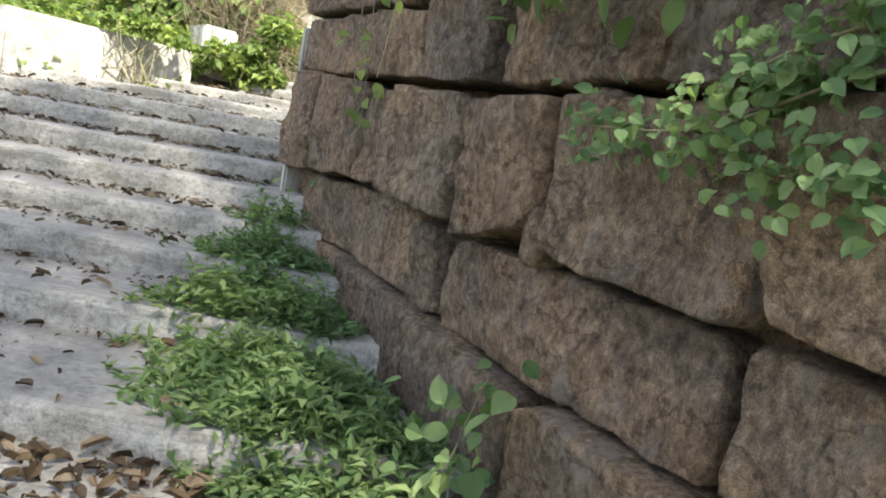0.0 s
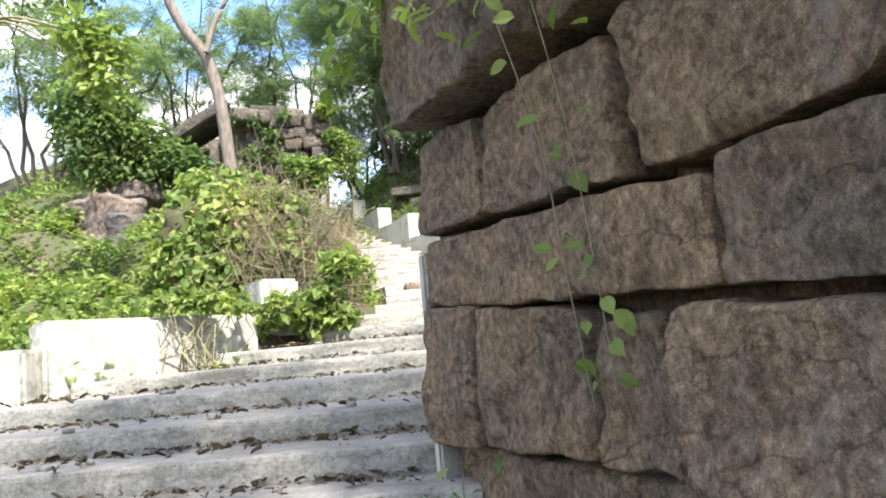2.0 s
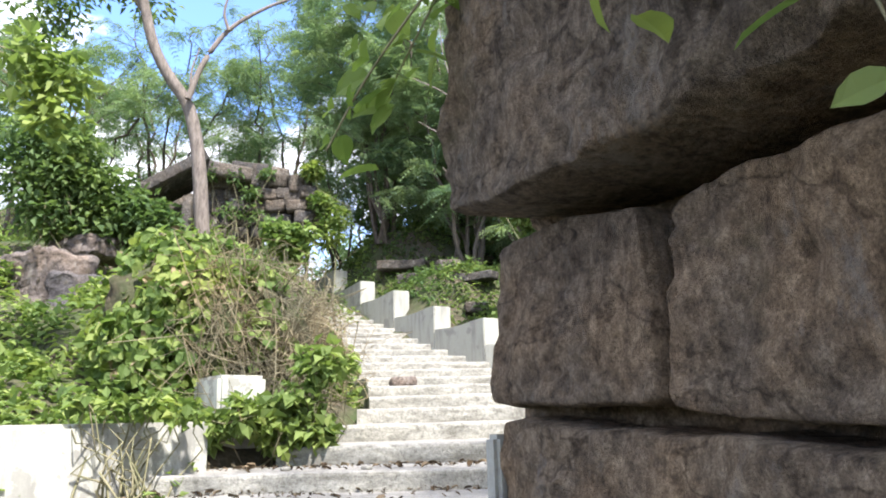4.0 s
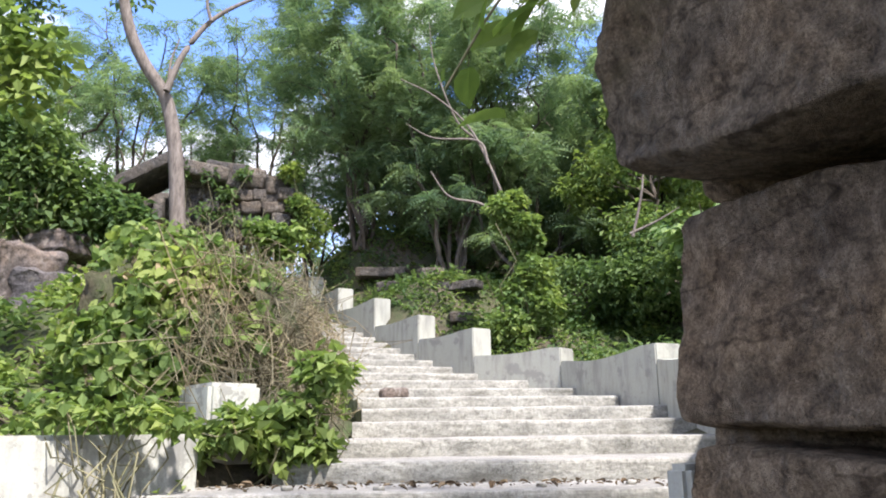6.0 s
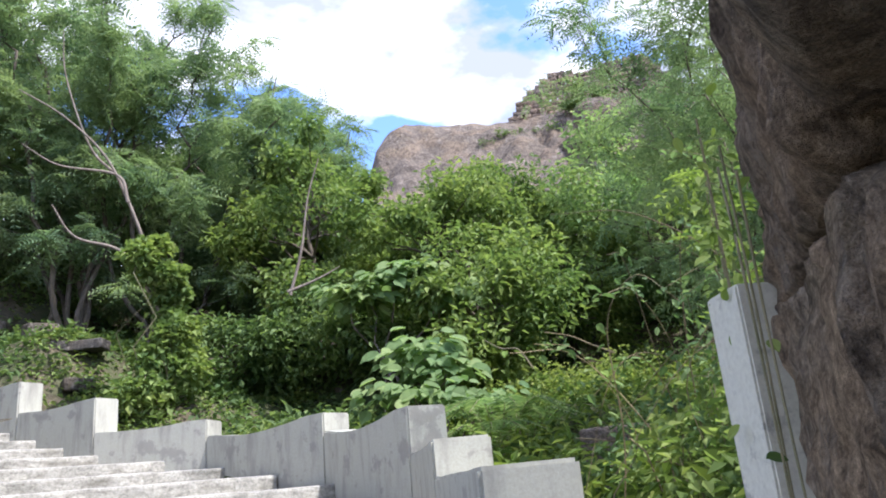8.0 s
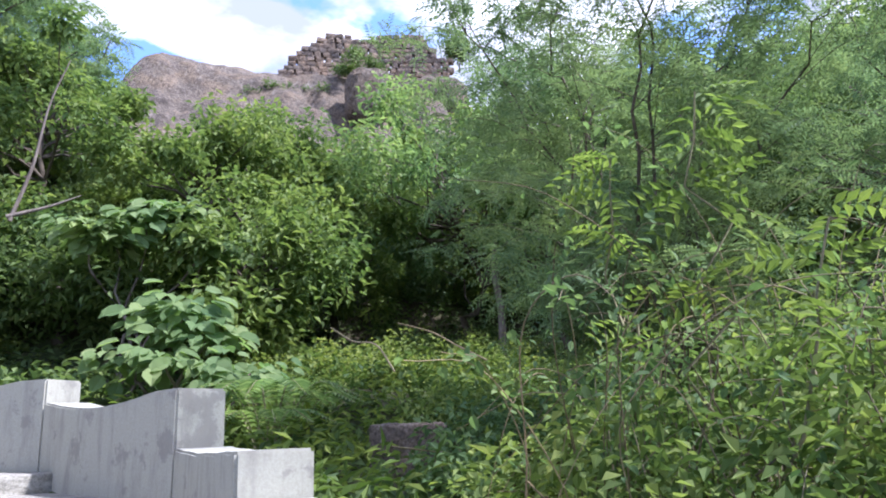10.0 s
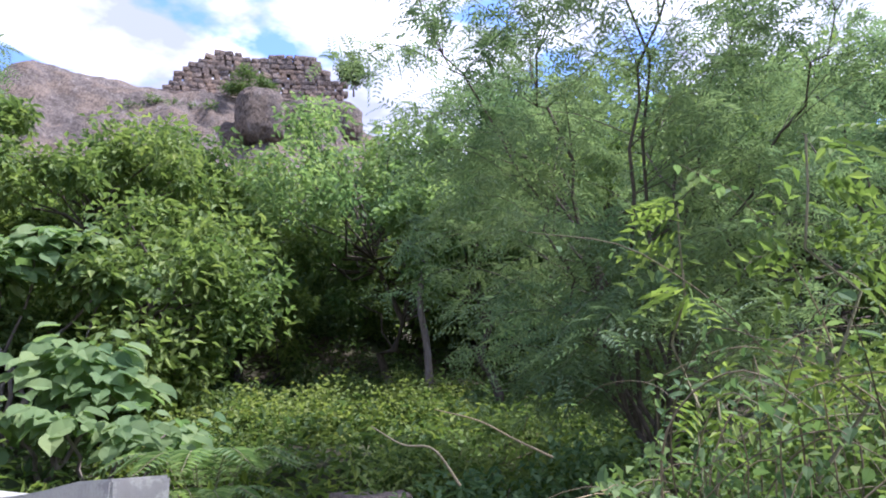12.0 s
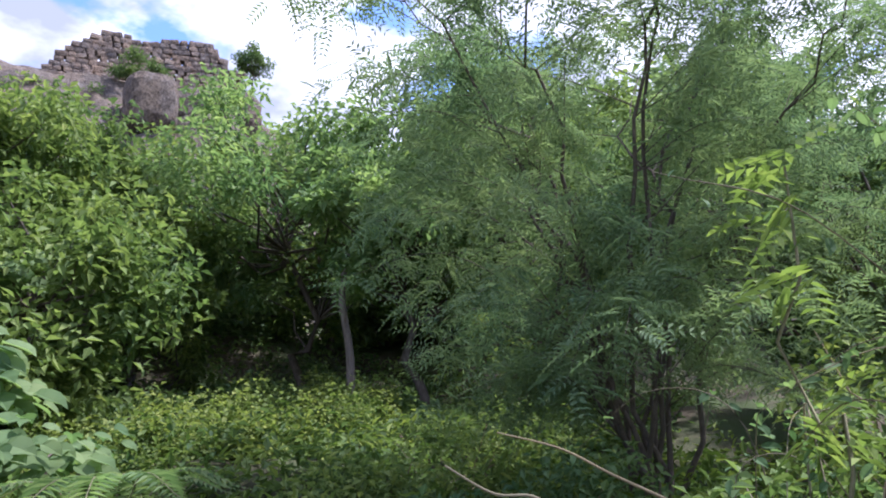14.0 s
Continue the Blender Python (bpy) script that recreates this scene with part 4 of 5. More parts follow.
def cover(name, n, inside, box, material, length, width, height, label, category="ground cover", lift=0.0):
    # low growth over a stretch of ground
    x, y = rng.uniform(box[0], box[1], n), rng.uniform(box[2], box[3], n)
    keep = inside(x, y)
    x, y = x[keep], y[keep]
    z = ground_z(x, y) + lift + rng.random(len(x)) ** 2 * height
    clump = np.array([noise.noise(Vector((a * 1.7, b * 1.7, 5))) for a, b in zip(x, y)])
    keep = clump > rng.uniform(-0.6, 0.15, len(x))
    p = np.stack([x, y, z], axis=1)[keep]
    p[:, 2] += np.clip(clump[keep], 0, 1) * height
    s = rng.uniform(0.6, 1.3, len(p))
    axis = random_dirs(len(p), 0.6) + [0, 0, 0.1]
    ob = new(name, mesh_of(name, *leaf_geometry(p, axis, random_dirs(len(p)) * 0.5 + [0, 0, 1], length * s, width * s), material))
    return tagged(ob, label, category, kind="stuff")


def left_bank(x, y):
    return ~((x < -4.4) & (x > -7.5) & (y > 11.0) & (y < 12.5) & (np.sin(x * 5 + y * 3) < 0.1)) & (np.hypot(x + 2.75, y - 8.5) > 0.4) & (x < -2.2 - np.clip(8.3 - y, 0, 3) * 1.0) & (x > -9) & ((y > 7.0) | (x < -4.6)) & ((x < -2.5) | (y > 8.2))


cover("bank_creepers", 26000, left_bank, (-9, -1.9, 6.9, 13.5), M_VINE, 0.1, 0.075, 0.22, "yellow-green creepers covering the bank above the white wall")
cover("bank_grass", 22000, lambda x, y: left_bank(x, y) | (y > 13), (-11, -3.0, 7, 22), M_BROAD, 0.12, 0.06, 0.3, "green weeds on the rocky bank")
right_side = lambda x, y: x > np.interp(y, [4, 6.3, 8, 9.4, 11.3, 13.3, 14.4, 15.7, 17.1, 20, 24], [0.4, 0.3, 1.0, 1.6, 1.65, 1.0, -0.1, -0.9, -1.7, -3.3, -5]) + 0.05
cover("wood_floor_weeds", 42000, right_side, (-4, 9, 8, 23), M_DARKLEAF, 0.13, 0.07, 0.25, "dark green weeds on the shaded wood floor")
cover("slope_weeds", 30000, lambda x, y: right_side(x, y), (-4.5, 3, 13.5, 21), M_BROAD, 0.085, 0.06, 0.12, "green weeds on the slope above the parapet")
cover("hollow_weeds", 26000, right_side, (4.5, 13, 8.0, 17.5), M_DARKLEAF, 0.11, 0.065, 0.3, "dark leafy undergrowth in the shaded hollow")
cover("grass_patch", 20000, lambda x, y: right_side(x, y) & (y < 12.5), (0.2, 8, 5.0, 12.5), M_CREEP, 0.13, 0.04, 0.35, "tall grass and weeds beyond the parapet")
cover("yellow_creepers", 42000, lambda x, y: np.hypot((x - 6.0) / 2.8, (y - 12.0) / 1.05) < 1, (2, 9, 9.5, 14), M_GOLD, 0.055, 0.045, 0.42, "sunlit yellow-green creepers on the forest edge", lift=0.05)


def bush(name, blobs, n, length, width, material, label, stem=M_STEM, category="bush", stems=3, root=None):
    # a shrub: blobs are (x, y, z, radius); stems rise from the ground below
    c = np.array([b[:3] for b in blobs])
    r = np.array([b[3] for b in blobs])
    base = np.array([c[:, 0].mean(), c[:, 1].mean()])
    z0 = float(ground_z(base[0], base[1])) - 0.05
    ob = thing(name, base[0], base[1], z0, label, category)
    off = np.array([base[0], base[1], z0])
    v, f = leaves_around(c - off, r, n, length, width)
    part("leaves", mesh_of("leaves", v, f, material), ob)
    st = []
    for p, rr in zip(c - off, r):
        for k in range(stems):
            if root is not None:
                st.append(tube(smooth_line([q - off for q in np.array(root, float)] + [p], 20), np.linspace(0.05, 0.006, 20), 6))
                continue
            st.append(tube(bent(rng.normal(size=3) * [0.12, 0.12, 0], p + rng.normal(size=3) * rr * 0.45, 7, 0.2), np.linspace(0.012, 0.003, 7), 4))
    tagged(part("stem", mesh_of("stem", *joined(st), stem, True), ob), kind="stuff")
    return ob



bush("leafy_shrub", [(*p, r) for p, r in zip([(-6.21, 13.3, 5.73), (-5.72, 13.52, 5.39), (-6.59, 13.11, 5.83), (-6.03, 13.38, 5.19), (-5.5, 13.61, 5.16), (-6.71, 13.04, 5.25)], (0.55, 0.5, 0.55, 0.6, 0.45, 0.5))], 3600, 0.15, 0.09, M_DARKLEAF, "dark green leafy shrub on the bank beside the ruin")
bush("leafy_shrub", [(*p, r) for p, r in zip([(-6.93, 12.92, 5.77), (-7.05, 12.85, 6.31), (-6.63, 13.08, 6.32)], (0.6, 0.55, 0.5))], 1800, 0.15, 0.08, M_DARKLEAF, "dark green leafy shrub on the bank beside the ruin")
bush("overhanging_shrub", [(*p, r) for p, r in zip([(-4.85, 8.92, 5.62), (-4.65, 9.04, 5.02), (-4.55, 9.1, 5.45), (-4.78, 8.96, 5.28)], (0.3, 0.32, 0.28, 0.3))], 420, 0.15, 0.1, M_BROAD, "broad-leaved branch hanging over the bank", stems=1, root=[(-6.9, 9.4, 2.2), (-6.7, 9.3, 4.6), (-6.0, 9.1, 5.9)])
VINE_LINE = smooth_line([(0.28, 15.26, 3.89), (0.37, 15.25, 4.7), (0.18, 15.27, 5.46), (0.3, 15.26, 6.13), (-0.23, 15.32, 4.36)][:4], 15)
bush("vine_column", [(*(p + rng.normal(size=3) * [0.17, 0.1, 0.06]), rng.uniform(0.14, 0.3) + 0.16 * (k < 5)) for k, p in enumerate(VINE_LINE)], 4200, 0.12, 0.09, M_BROAD, "bright green vine climbing a dead trunk beyond the parapet", stems=1)
limb_thing("bare_tree", [([(0.61, 15.51, 5.14), (0.32, 15.56, 5.73), (-0.1, 15.61, 6.87), (-0.47, 15.64, 7.62), (-1.05, 15.68, 8.19), (-1.65, 15.68, 8.52)], 0.034, 0.009), ([(-0.12, 15.51, 6.83), (-0.29, 15.53, 7.26), (-1.07, 15.58, 7.34), (-1.56, 15.58, 7.61)], 0.03, 0.006), ([(-0.27, 15.73, 7.34), (-0.66, 15.76, 7.78), (-1.04, 15.78, 8.9), (-1.12, 15.78, 9.71)], 0.025, 0.006), ([(0.36, 15.35, 5.1), (-0.16, 15.41, 5.99), (-0.81, 15.47, 6.22), (-1.13, 15.48, 6.68)], 0.035, 0.008)], M_BARK, "bare pale branches reaching over the vine", "tree", 6)
limb_thing("bare_tree", [([(2.27, 15.32, 5.45), (2.46, 15.26, 6.21), (2.58, 15.22, 7.09), (2.77, 15.15, 7.79)], 0.028, 0.008), ([(2.23, 15.33, 5.5), (2.67, 15.18, 5.69), (3.02, 15.06, 5.89)], 0.03, 0.008)], M_BARK, "bare pale forked trunk among the trees", "tree", 6)

bush("creeper_heap", [(*p, r) for p, r in zip([(-2.24, 8.63, 2.39), (-2.52, 8.57, 2.28), (-2.05, 8.65, 2.69), (-2.37, 8.6, 2.16), (-2.12, 8.64, 2.17)], (0.22, 0.2, 0.22, 0.2, 0.18))], 1000, 0.11, 0.09, M_BROAD, "green creepers spilling over the ends of the steps", stems=5)
bush("creeper_heap", [(-3.1, 8.5, 2.25, 0.22), (-2.85, 8.4, 2.2, 0.18), (-2.6, 8.45, 2.3, 0.2), (-3.3, 8.75, 2.35, 0.22), (-3.05, 8.45, 2.12, 0.2)], 900, 0.1, 0.08, M_BROAD, "green creepers gathered round the whitewashed pier", stems=5)
bush("creeper_heap", [(*p, r) for p, r in zip([(-2.83, 7.77, 2.32), (-3.06, 7.69, 2.38), (-3.24, 7.62, 2.37), (-3.44, 7.53, 2.4)], (0.12, 0.1, 0.09, 0.09))], 240, 0.09, 0.07, M_VINE, "creeper stems trailing over the whitewashed wall", stems=5)
# rocks on the bank
for p, half, seed, turn in (((-5.55, 11.95, 3.73), (0.52, 0.4, 0.34), 11, 20), ((-6.2, 11.96, 4.01), (0.5, 0.45, 0.4), 12, -30), ((-5.89, 11.44, 3.47), (0.3, 0.2, 0.12), 13, 10), ((-5.41, 12.46, 4.02), (0.28, 0.2, 0.18), 14, 40), ((-6.37, 13.22, 4.79), (0.45, 0.3, 0.16), 15, -15)):
    boulder("bank_boulder", *p, half, seed, M_RUBBLE, "broken pinkish granite boulder on the bank", "boulder", 0.17, turn, steps=16, rnd=0.25)
for p, half, seed, turn in (((-2.1, 19.3, 6.06), (0.55, 0.35, 0.1), 16, -12), ((-1.9, 18.7, 5.88), (0.3, 0.2, 0.1), 17, -10), ((-1.1, 18.0, 5.1), (0.24, 0.18, 0.13), 18, 15), ((-0.55, 17.3, 4.67), (0.4, 0.22, 0.08), 19, -25), ((-0.6, 16.6, 4.53), (0.22, 0.16, 0.1), 20, 5)):
    boulder("fallen_slab", p[0], p[1], float(ground_z(p[0], p[1])) + half[2] * 0.7, half, seed, M_OLDSTONE, "fallen grey stone slab on the wooded slope", "stone", 0.05, turn, steps=9, rnd=0.25)

# ruined shrine
ruin = thing("ruined_shrine", 0, 0, 0, "ruined stone shrine of tumbled blocks with a dark doorway", "ruin")


def ruin_block(name, p, half, seed, tilt=0.0, turn=15.0):
    v, q = block_geometry(half, 0.05, 0.06, (5, 4, 4), seed)
    ob = part(name, mesh_of(name, v, q, M_OLDSTONE, True), ruin)
    ob.matrix_basis = pose(*p, 0, tilt, turn)
    return ob


for k, (p, a, b) in enumerate((((-4.4, 18.6, 7.38), 0.26, 0.2), ((-4.24, 18.63, 7.01), 0.4, 0.18), ((-4.09, 18.66, 6.68), 0.38, 0.18), ((-5.15, 18.95, 7.67), 0.42, 0.26), ((-4.9, 19.01, 7.24), 0.38, 0.26), ((-5.49, 18.86, 7.67), 0.45, 0.32), ((-5.35, 18.9, 7.08), 0.4, 0.28), ((-5.88, 18.76, 7.46), 0.5, 0.35), ((-5.79, 18.78, 6.86), 0.5, 0.35), ((-6.26, 18.64, 7.01), 0.25, 0.5), ((-6.31, 18.63, 6.46), 0.25, 0.2), ((-4.82, 19.02, 6.8), 0.4, 0.3))):
    ruin_block("block", p, (a, 0.4, b), 200 + k, random.uniform(-10, 10), 15 + random.uniform(-15, 15))
for row in range(5):
    for col in range(5):
        bx = -6.05 + 0.42 * col + 0.18 * (row % 2) + random.uniform(-0.05, 0.05)
        bz = 6.3 + 0.29 * row + random.uniform(-0.02, 0.02)
        if bz < 7.75 - 0.45 * max(0.0, bx + 5.3) - 0.5 * max(0.0, -5.6 - bx):
            ruin_block("block", (bx, 18.45 + random.uniform(-0.08, 0.08), bz), (random.uniform(0.17, 0.23), 0.25, 0.14), 260 + row * 5 + col, random.uniform(-6, 6), 15 + random.uniform(-12, 12))
ruin_block("roof_slab", (-6.99, 18.18, 7.43), (0.85, 0.8, 0.13), 230, -34)
ruin_block("roof_slab", (-5.94, 18.53, 7.6), (0.55, 0.7, 0.16), 231, 9)
ruin_block("door_jamb", (-6.59, 17.9, 6.44), (0.1, 0.3, 0.55), 232, 3)
ruin_block("back_wall", (-6.85, 19.5, 6.96), (1.4, 0.2, 0.6), 233, 0)

bush("shrine_creepers", [(*p, r) for p, r in zip([(-5.62, 18.0, 7.47), (-5.28, 18.09, 7.13), (-4.97, 18.17, 7.58), (-5.68, 17.98, 6.74), (-5.15, 18.13, 6.66), (-6.14, 17.84, 7.54)], (0.2, 0.2, 0.18, 0.3, 0.3, 0.2))], 500, 0.13, 0.08, M_DARKLEAF, "dark creepers growing over the ruined shrine", stems=2)
bush("shrine_creepers", [(*p, r) for p, r in zip([(-3.79, 18.2, 6.91), (-3.98, 18.17, 7.63), (-3.5, 18.24, 6.56), (-3.66, 18.22, 6.19)], (0.3, 0.25, 0.35, 0.35))], 1300, 0.13, 0.08, M_VINE, "green creepers beside the ruined shrine", stems=2)
bush("stair_shrub", [(*p, r) for p, r in zip([(-3.0, 12.27, 4.7), (-3.05, 12.29, 4.45), (-3.2, 12.25, 4.55), (-3.3, 12.23, 4.75)], (0.2, 0.2, 0.22, 0.22))], 700, 0.11, 0.09, M_VINE, "yellow-green creepers at the top of the mound", stems=2)
# big pale-leaved plants below the forest edge
def big_leaf_plant(name, tops, n, size, label):
    tops = np.array(tops)
    bx, by = tops[:, 0].mean(), tops[:, 1].mean() + 0.3
    z0 = float(ground_z(bx, by)) - 0.05
    ob = thing(name, bx, by, z0, label, "plant")
    t = tops - [bx, by, z0]
    which = rng.integers(0, len(t), n)
    d = random_dirs(n, 0.5) + [0, 0, 0.15]
    p = t[which] + d * [0.5, 0.4, 0.28] * rng.random((n, 1))
    s = rng.uniform(0.6, 1.15, n)
    part("leaves", mesh_of("leaves", *round_leaf_geometry(p, d * [1, 1, 0.4] - [0, 0, 0.4], random_dirs(n) * 0.4 + [-0.3, -0.5, 1], size * s, size * 0.8 * s, 0.15), M_PALE), ob)
    tagged(part("stem", mesh_of("stem", *joined([tube(bent([0, 0, 0], q, 8, 0.15), np.linspace(0.03, 0.01, 8), 6) for q in t]), M_BARK, True), ob), kind="stuff")
    return ob


big_leaf_plant("big_leaf_plant", [(3.47, 14.18, 5.47), (3.8, 14.01, 5.6), (2.9, 14.45, 5.26), (4.19, 13.78, 5.08), (3.16, 14.34, 5.15)], 420, 0.25, "sapling with large pale green drooping leaves")
big_leaf_plant("big_leaf_plant", [(3.04, 12.49, 4.04), (3.25, 12.36, 3.71), (2.63, 12.71, 3.49), (2.93, 12.54, 3.85)], 230, 0.24, "sapling with large pale green drooping leaves")

big_leaf_plant("big_leaf_plant", [(2.75, 11.5, 3.35), (3.1, 11.45, 3.2), (2.5, 11.9, 3.45), (3.4, 11.7, 3.35)], 150, 0.2, "low plant with pale green drooping leaves behind the parapet")


def fern_clump(name, x, y, size, n, label):
    """Arching fronds with paired leaflets, springing from one crown."""
    z0 = float(ground_z(x, y)) - 0.02
    ob = thing(name, x, y, z0, label, "fern")
    for k in range(n):
        a = 2 * math.pi * k / n + rng.uniform(-0.3, 0.3)
        out = np.array([math.cos(a), math.sin(a), 0.0]) * size * rng.uniform(0.6, 1.0)
        line = smooth_line([(0, 0, 0), out * 0.45 + [0, 0, size * 0.75], out + [0, 0, size * 0.62]], 24)
        along = unit(np.gradient(line, axis=0))[4:]
        base = line[4:]
        side = unit(np.cross(along, [0, 0, 1.0]))
        reach = size * 0.2 * np.sin(np.linspace(0.5, 3.0, len(base)))
        v = [tube(line, np.linspace(0.006, 0.002, 24), 4)]
        blades = [leaf_geometry(base, side * sg + along * 0.4, np.tile([0.0, 0, 1], (len(base), 1)), reach, reach * 0.3) for sg in (1, -1)]
        stalk = part("frond_stalk", mesh_of("frond_stalk", *v[0], M_STEM, True), ob)
        tagged(part("blade", mesh_of("blade", *joined(blades), M_PALE), stalk), kind="stuff")
    return ob


fern_clump("fern", 2.75, 10.55, 0.85, 11, "pale green fern with arching fronds behind the parapet")
fern_clump("fern", 3.3, 10.95, 0.75, 10, "pale green fern with arching fronds behind the parapet")
fern_clump("fern", 2.35, 10.1, 0.6, 9, "small pale green fern behind the parapet")

# pinnate saplings beyond the parapet
def pinnate_sapling(name, x, y, top, n, label, spread=0.5):
    z0 = float(ground_z(x, y)) - 0.05
    ob = thing(name, x, y, z0, label, "sapling")
    line = bent([0, 0, 0], [rng.normal() * 0.1, rng.normal() * 0.1, top - z0], 12, 0.08)
    part("stem", mesh_of("stem", *tube(line, np.linspace(0.01, 0.004, 12), 6), M_STEM, True), ob)
    c = line[7:]
    part("leaves", mesh_of("leaves", *sprays_around(c, 0.08, n, 10, 0.08, 0.033, 0.26, droop=0.2), M_LIME), ob)
    return ob


pinnate_sapling("pinnate_sapling", 1.85, 6.9, 3.95, 26, "sapling with bright lime-green pinnate leaves")
pinnate_sapling("pinnate_sapling", 1.65, 6.35, 4.05, 26, "sapling with bright lime-green pinnate leaves")
pinnate_sapling("pinnate_sapling", 1.3, 6.0, 3.35, 18, "sapling with bright lime-green pinnate leaves")
for blobs, n, mat in (
    ([(1.0, 6.2, 2.35, 0.4), (1.5, 6.6, 2.55, 0.45), (1.9, 6.2, 2.7, 0.5), (1.3, 5.8, 2.6, 0.4), (0.8, 5.7, 2.3, 0.35)], 2600, M_VINE),
    ([(2.2, 7.0, 2.7, 0.45), (2.6, 6.4, 2.9, 0.5), (2.0, 7.5, 2.4, 0.4), (2.8, 7.1, 2.6, 0.5)], 2600, M_BROAD),
    ([(3.1, 5.9, 3.1, 0.6), (3.6, 6.4, 3.2, 0.6), (3.0, 5.2, 3.0, 0.6), (2.2, 5.4, 2.9, 0.5)], 3200, M_VINE),
    ([(2.4, 8.2, 2.4, 0.4), (3.1, 8.6, 2.6, 0.5), (3.7, 8.0, 2.8, 0.5)], 2600, M_WEED),
    ([(4.8, 9.4, 2.9, 0.6), (5.6, 9.0, 3.1, 0.6), (4.2, 9.9, 2.8, 0.5)], 2600, M_BROAD),
):
    bush("weedy_bush", blobs, n, 0.075, 0.04, mat, "tangled weedy bush beyond the parapet", stem=M_STRAW, stems=7)
def vine_tangle(name, centres, radius, canes, leaves, label):
    """Dry arching canes woven together, with scattered small leaves on them."""
    c = np.array(centres, float)
    z0 = float(ground_z(c[:, 0].mean(), c[:, 1].mean())) - 0.03
    ob = thing(name, c[:, 0].mean(), c[:, 1].mean(), z0, label, "vine")
    t = c - [c[:, 0].mean(), c[:, 1].mean(), z0]
    st, on = [], []
    for k in range(canes):
        a = t[int(rng.integers(len(t)))] + rng.normal(size=3) * radius * 0.5
        b = a + random_dirs(1, 0.7)[0] * rng.uniform(0.4, 1.1)
        root = np.array([a[0] + rng.normal() * 0.15, a[1] + rng.normal() * 0.15, 0.0])
        line = smooth_line([root, (root + a) / 2 + rng.normal(size=3) * 0.08, a, (a + b) / 2 + [0, 0, 0.12], b - [0, 0, 0.1]], 22)
        st.append(tube(line, np.linspace(rng.uniform(0.003, 0.006), 0.0012, 22), 4))
        on.append(line[7:])
    tagged(part("stem", mesh_of("stem", *joined(st), M_STRAW, True), ob, "dry straw-coloured stems"), kind="stuff")
    on = np.concatenate(on)
    p = on[rng.integers(0, len(on), leaves)] + rng.normal(size=(leaves, 3)) * 0.02
    s = rng.uniform(0.5, 1.3, leaves)
    part("leaves", mesh_of("leaves", *round_leaf_geometry(p, random_dirs(leaves, 0.6) - [0, 0, 0.3], random_dirs(leaves) * 0.6 + [0, 0, 1], 0.05 * s, 0.03 * s), M_WEED), ob)
    return ob


vine_tangle("vine_tangle", [(1.2, 6.4, 2.75), (1.6, 6.7, 2.95), (2.1, 6.9, 2.9), (1.8, 6.3, 3.05)], 0.45, 45, 700, "tangle of dry vine stems with small green leaves")
vine_tangle("vine_tangle", [(1.5, 5.9, 2.85), (2.2, 6.0, 3.1), (2.7, 6.4, 3.1), (3.2, 6.0, 3.2)], 0.5, 50, 800, "tangle of dry vine stems with small green leaves")
block_stone = boulder("stone_block", 3.5, 9.65, 2.5, (0.42, 0.3, 0.27), 55, M_RUBBLE, "squared grey stone block lying in the weeds", "stone", 0.04, 38, steps=10, rnd=0.12)
limb_thing("dry_twig", [([(1.38, 7.25, 3.01), (1.33, 7.37, 3.08), (1.28, 7.48, 3.15), (1.21, 7.62, 3.2)], 0.0045, 0.002)], M_STRAW, "dry bare twig arching over the weeds", "twig", 5)
limb_thing("dry_twig", [([(0.9, 7.35, 2.95), (0.87, 7.42, 3.06), (0.82, 7.5, 3.08), (0.77, 7.58, 3.14)], 0.0045, 0.002)], M_STRAW, "dry bare twig arching over the weeds", "twig", 5)

# ---- growth on and under the stone wall ----
def on_wall(u, off, z):
    p = CORNER + (u - 0.2) * ALONG - off * INTO
    return (p[0], p[1], z)


def step_height(y):
    for sy, sz in STEPS_LOW:
        if y >= sy:
            return sz
    return 0.0


def wall_creeper(name, hangs, leaves, length, width, material, label, spread=0.05, heart=False):
    """Stems hanging over the wall, with leaves along them."""
    ob = thing(name, 0, 0, 0, label, "creeper")
    st, pts_ = [], []
    for line, r in hangs:
        p = smooth_line(line, 8 * len(line))
        st.append(tube(p, np.linspace(r, r * 0.5, len(p)), 5))
        pts_.append(p)
    tagged(part("stem", mesh_of("stem", *joined(st), M_STEM, True), ob), kind="stuff")
    p = np.concatenate(pts_)
    p = p[rng.integers(0, len(p), leaves)] + rng.normal(size=(leaves, 3)) * spread
    s = rng.uniform(0.6, 1.2, leaves)
    axis = random_dirs(leaves, 0.5) - [0.2, 0.1, 0.45]
    up = random_dirs(leaves) * 0.5 + [-0.6, -0.5, 0.6]
    part("leaves", mesh_of("leaves", *round_leaf_geometry(p, axis, up, length * s, width * s, 0.12, heart), material), ob)
    return ob


wall_creeper("hanging_vine", [([on_wall(1.25, 0.3, 3.3), on_wall(1.38, 0.2, 2.75), on_wall(1.45, 0.12, 2.3), on_wall(1.52, 0.12, 1.9), on_wall(1.55, 0.1, 1.55)], 0.003), ([on_wall(1.5, 0.25, 3.2), on_wall(1.55, 0.16, 2.7), on_wall(1.62, 0.12, 2.2), on_wall(1.66, 0.1, 1.6)], 0.003)], 40, 0.06, 0.045, M_BROAD, "thin vine with small green leaves hanging down the stone wall", 0.04)
wall_creeper("hanging_vine", [([on_wall(0.9, 0.3, 3.1), on_wall(1.3, 0.35, 2.72), on_wall(1.9, 0.3, 2.82), on_wall(2.3, 0.25, 2.95)], 0.004)], 46, 0.08, 0.055, M_BROAD, "leafy vine trailing across the upper stones", 0.06)
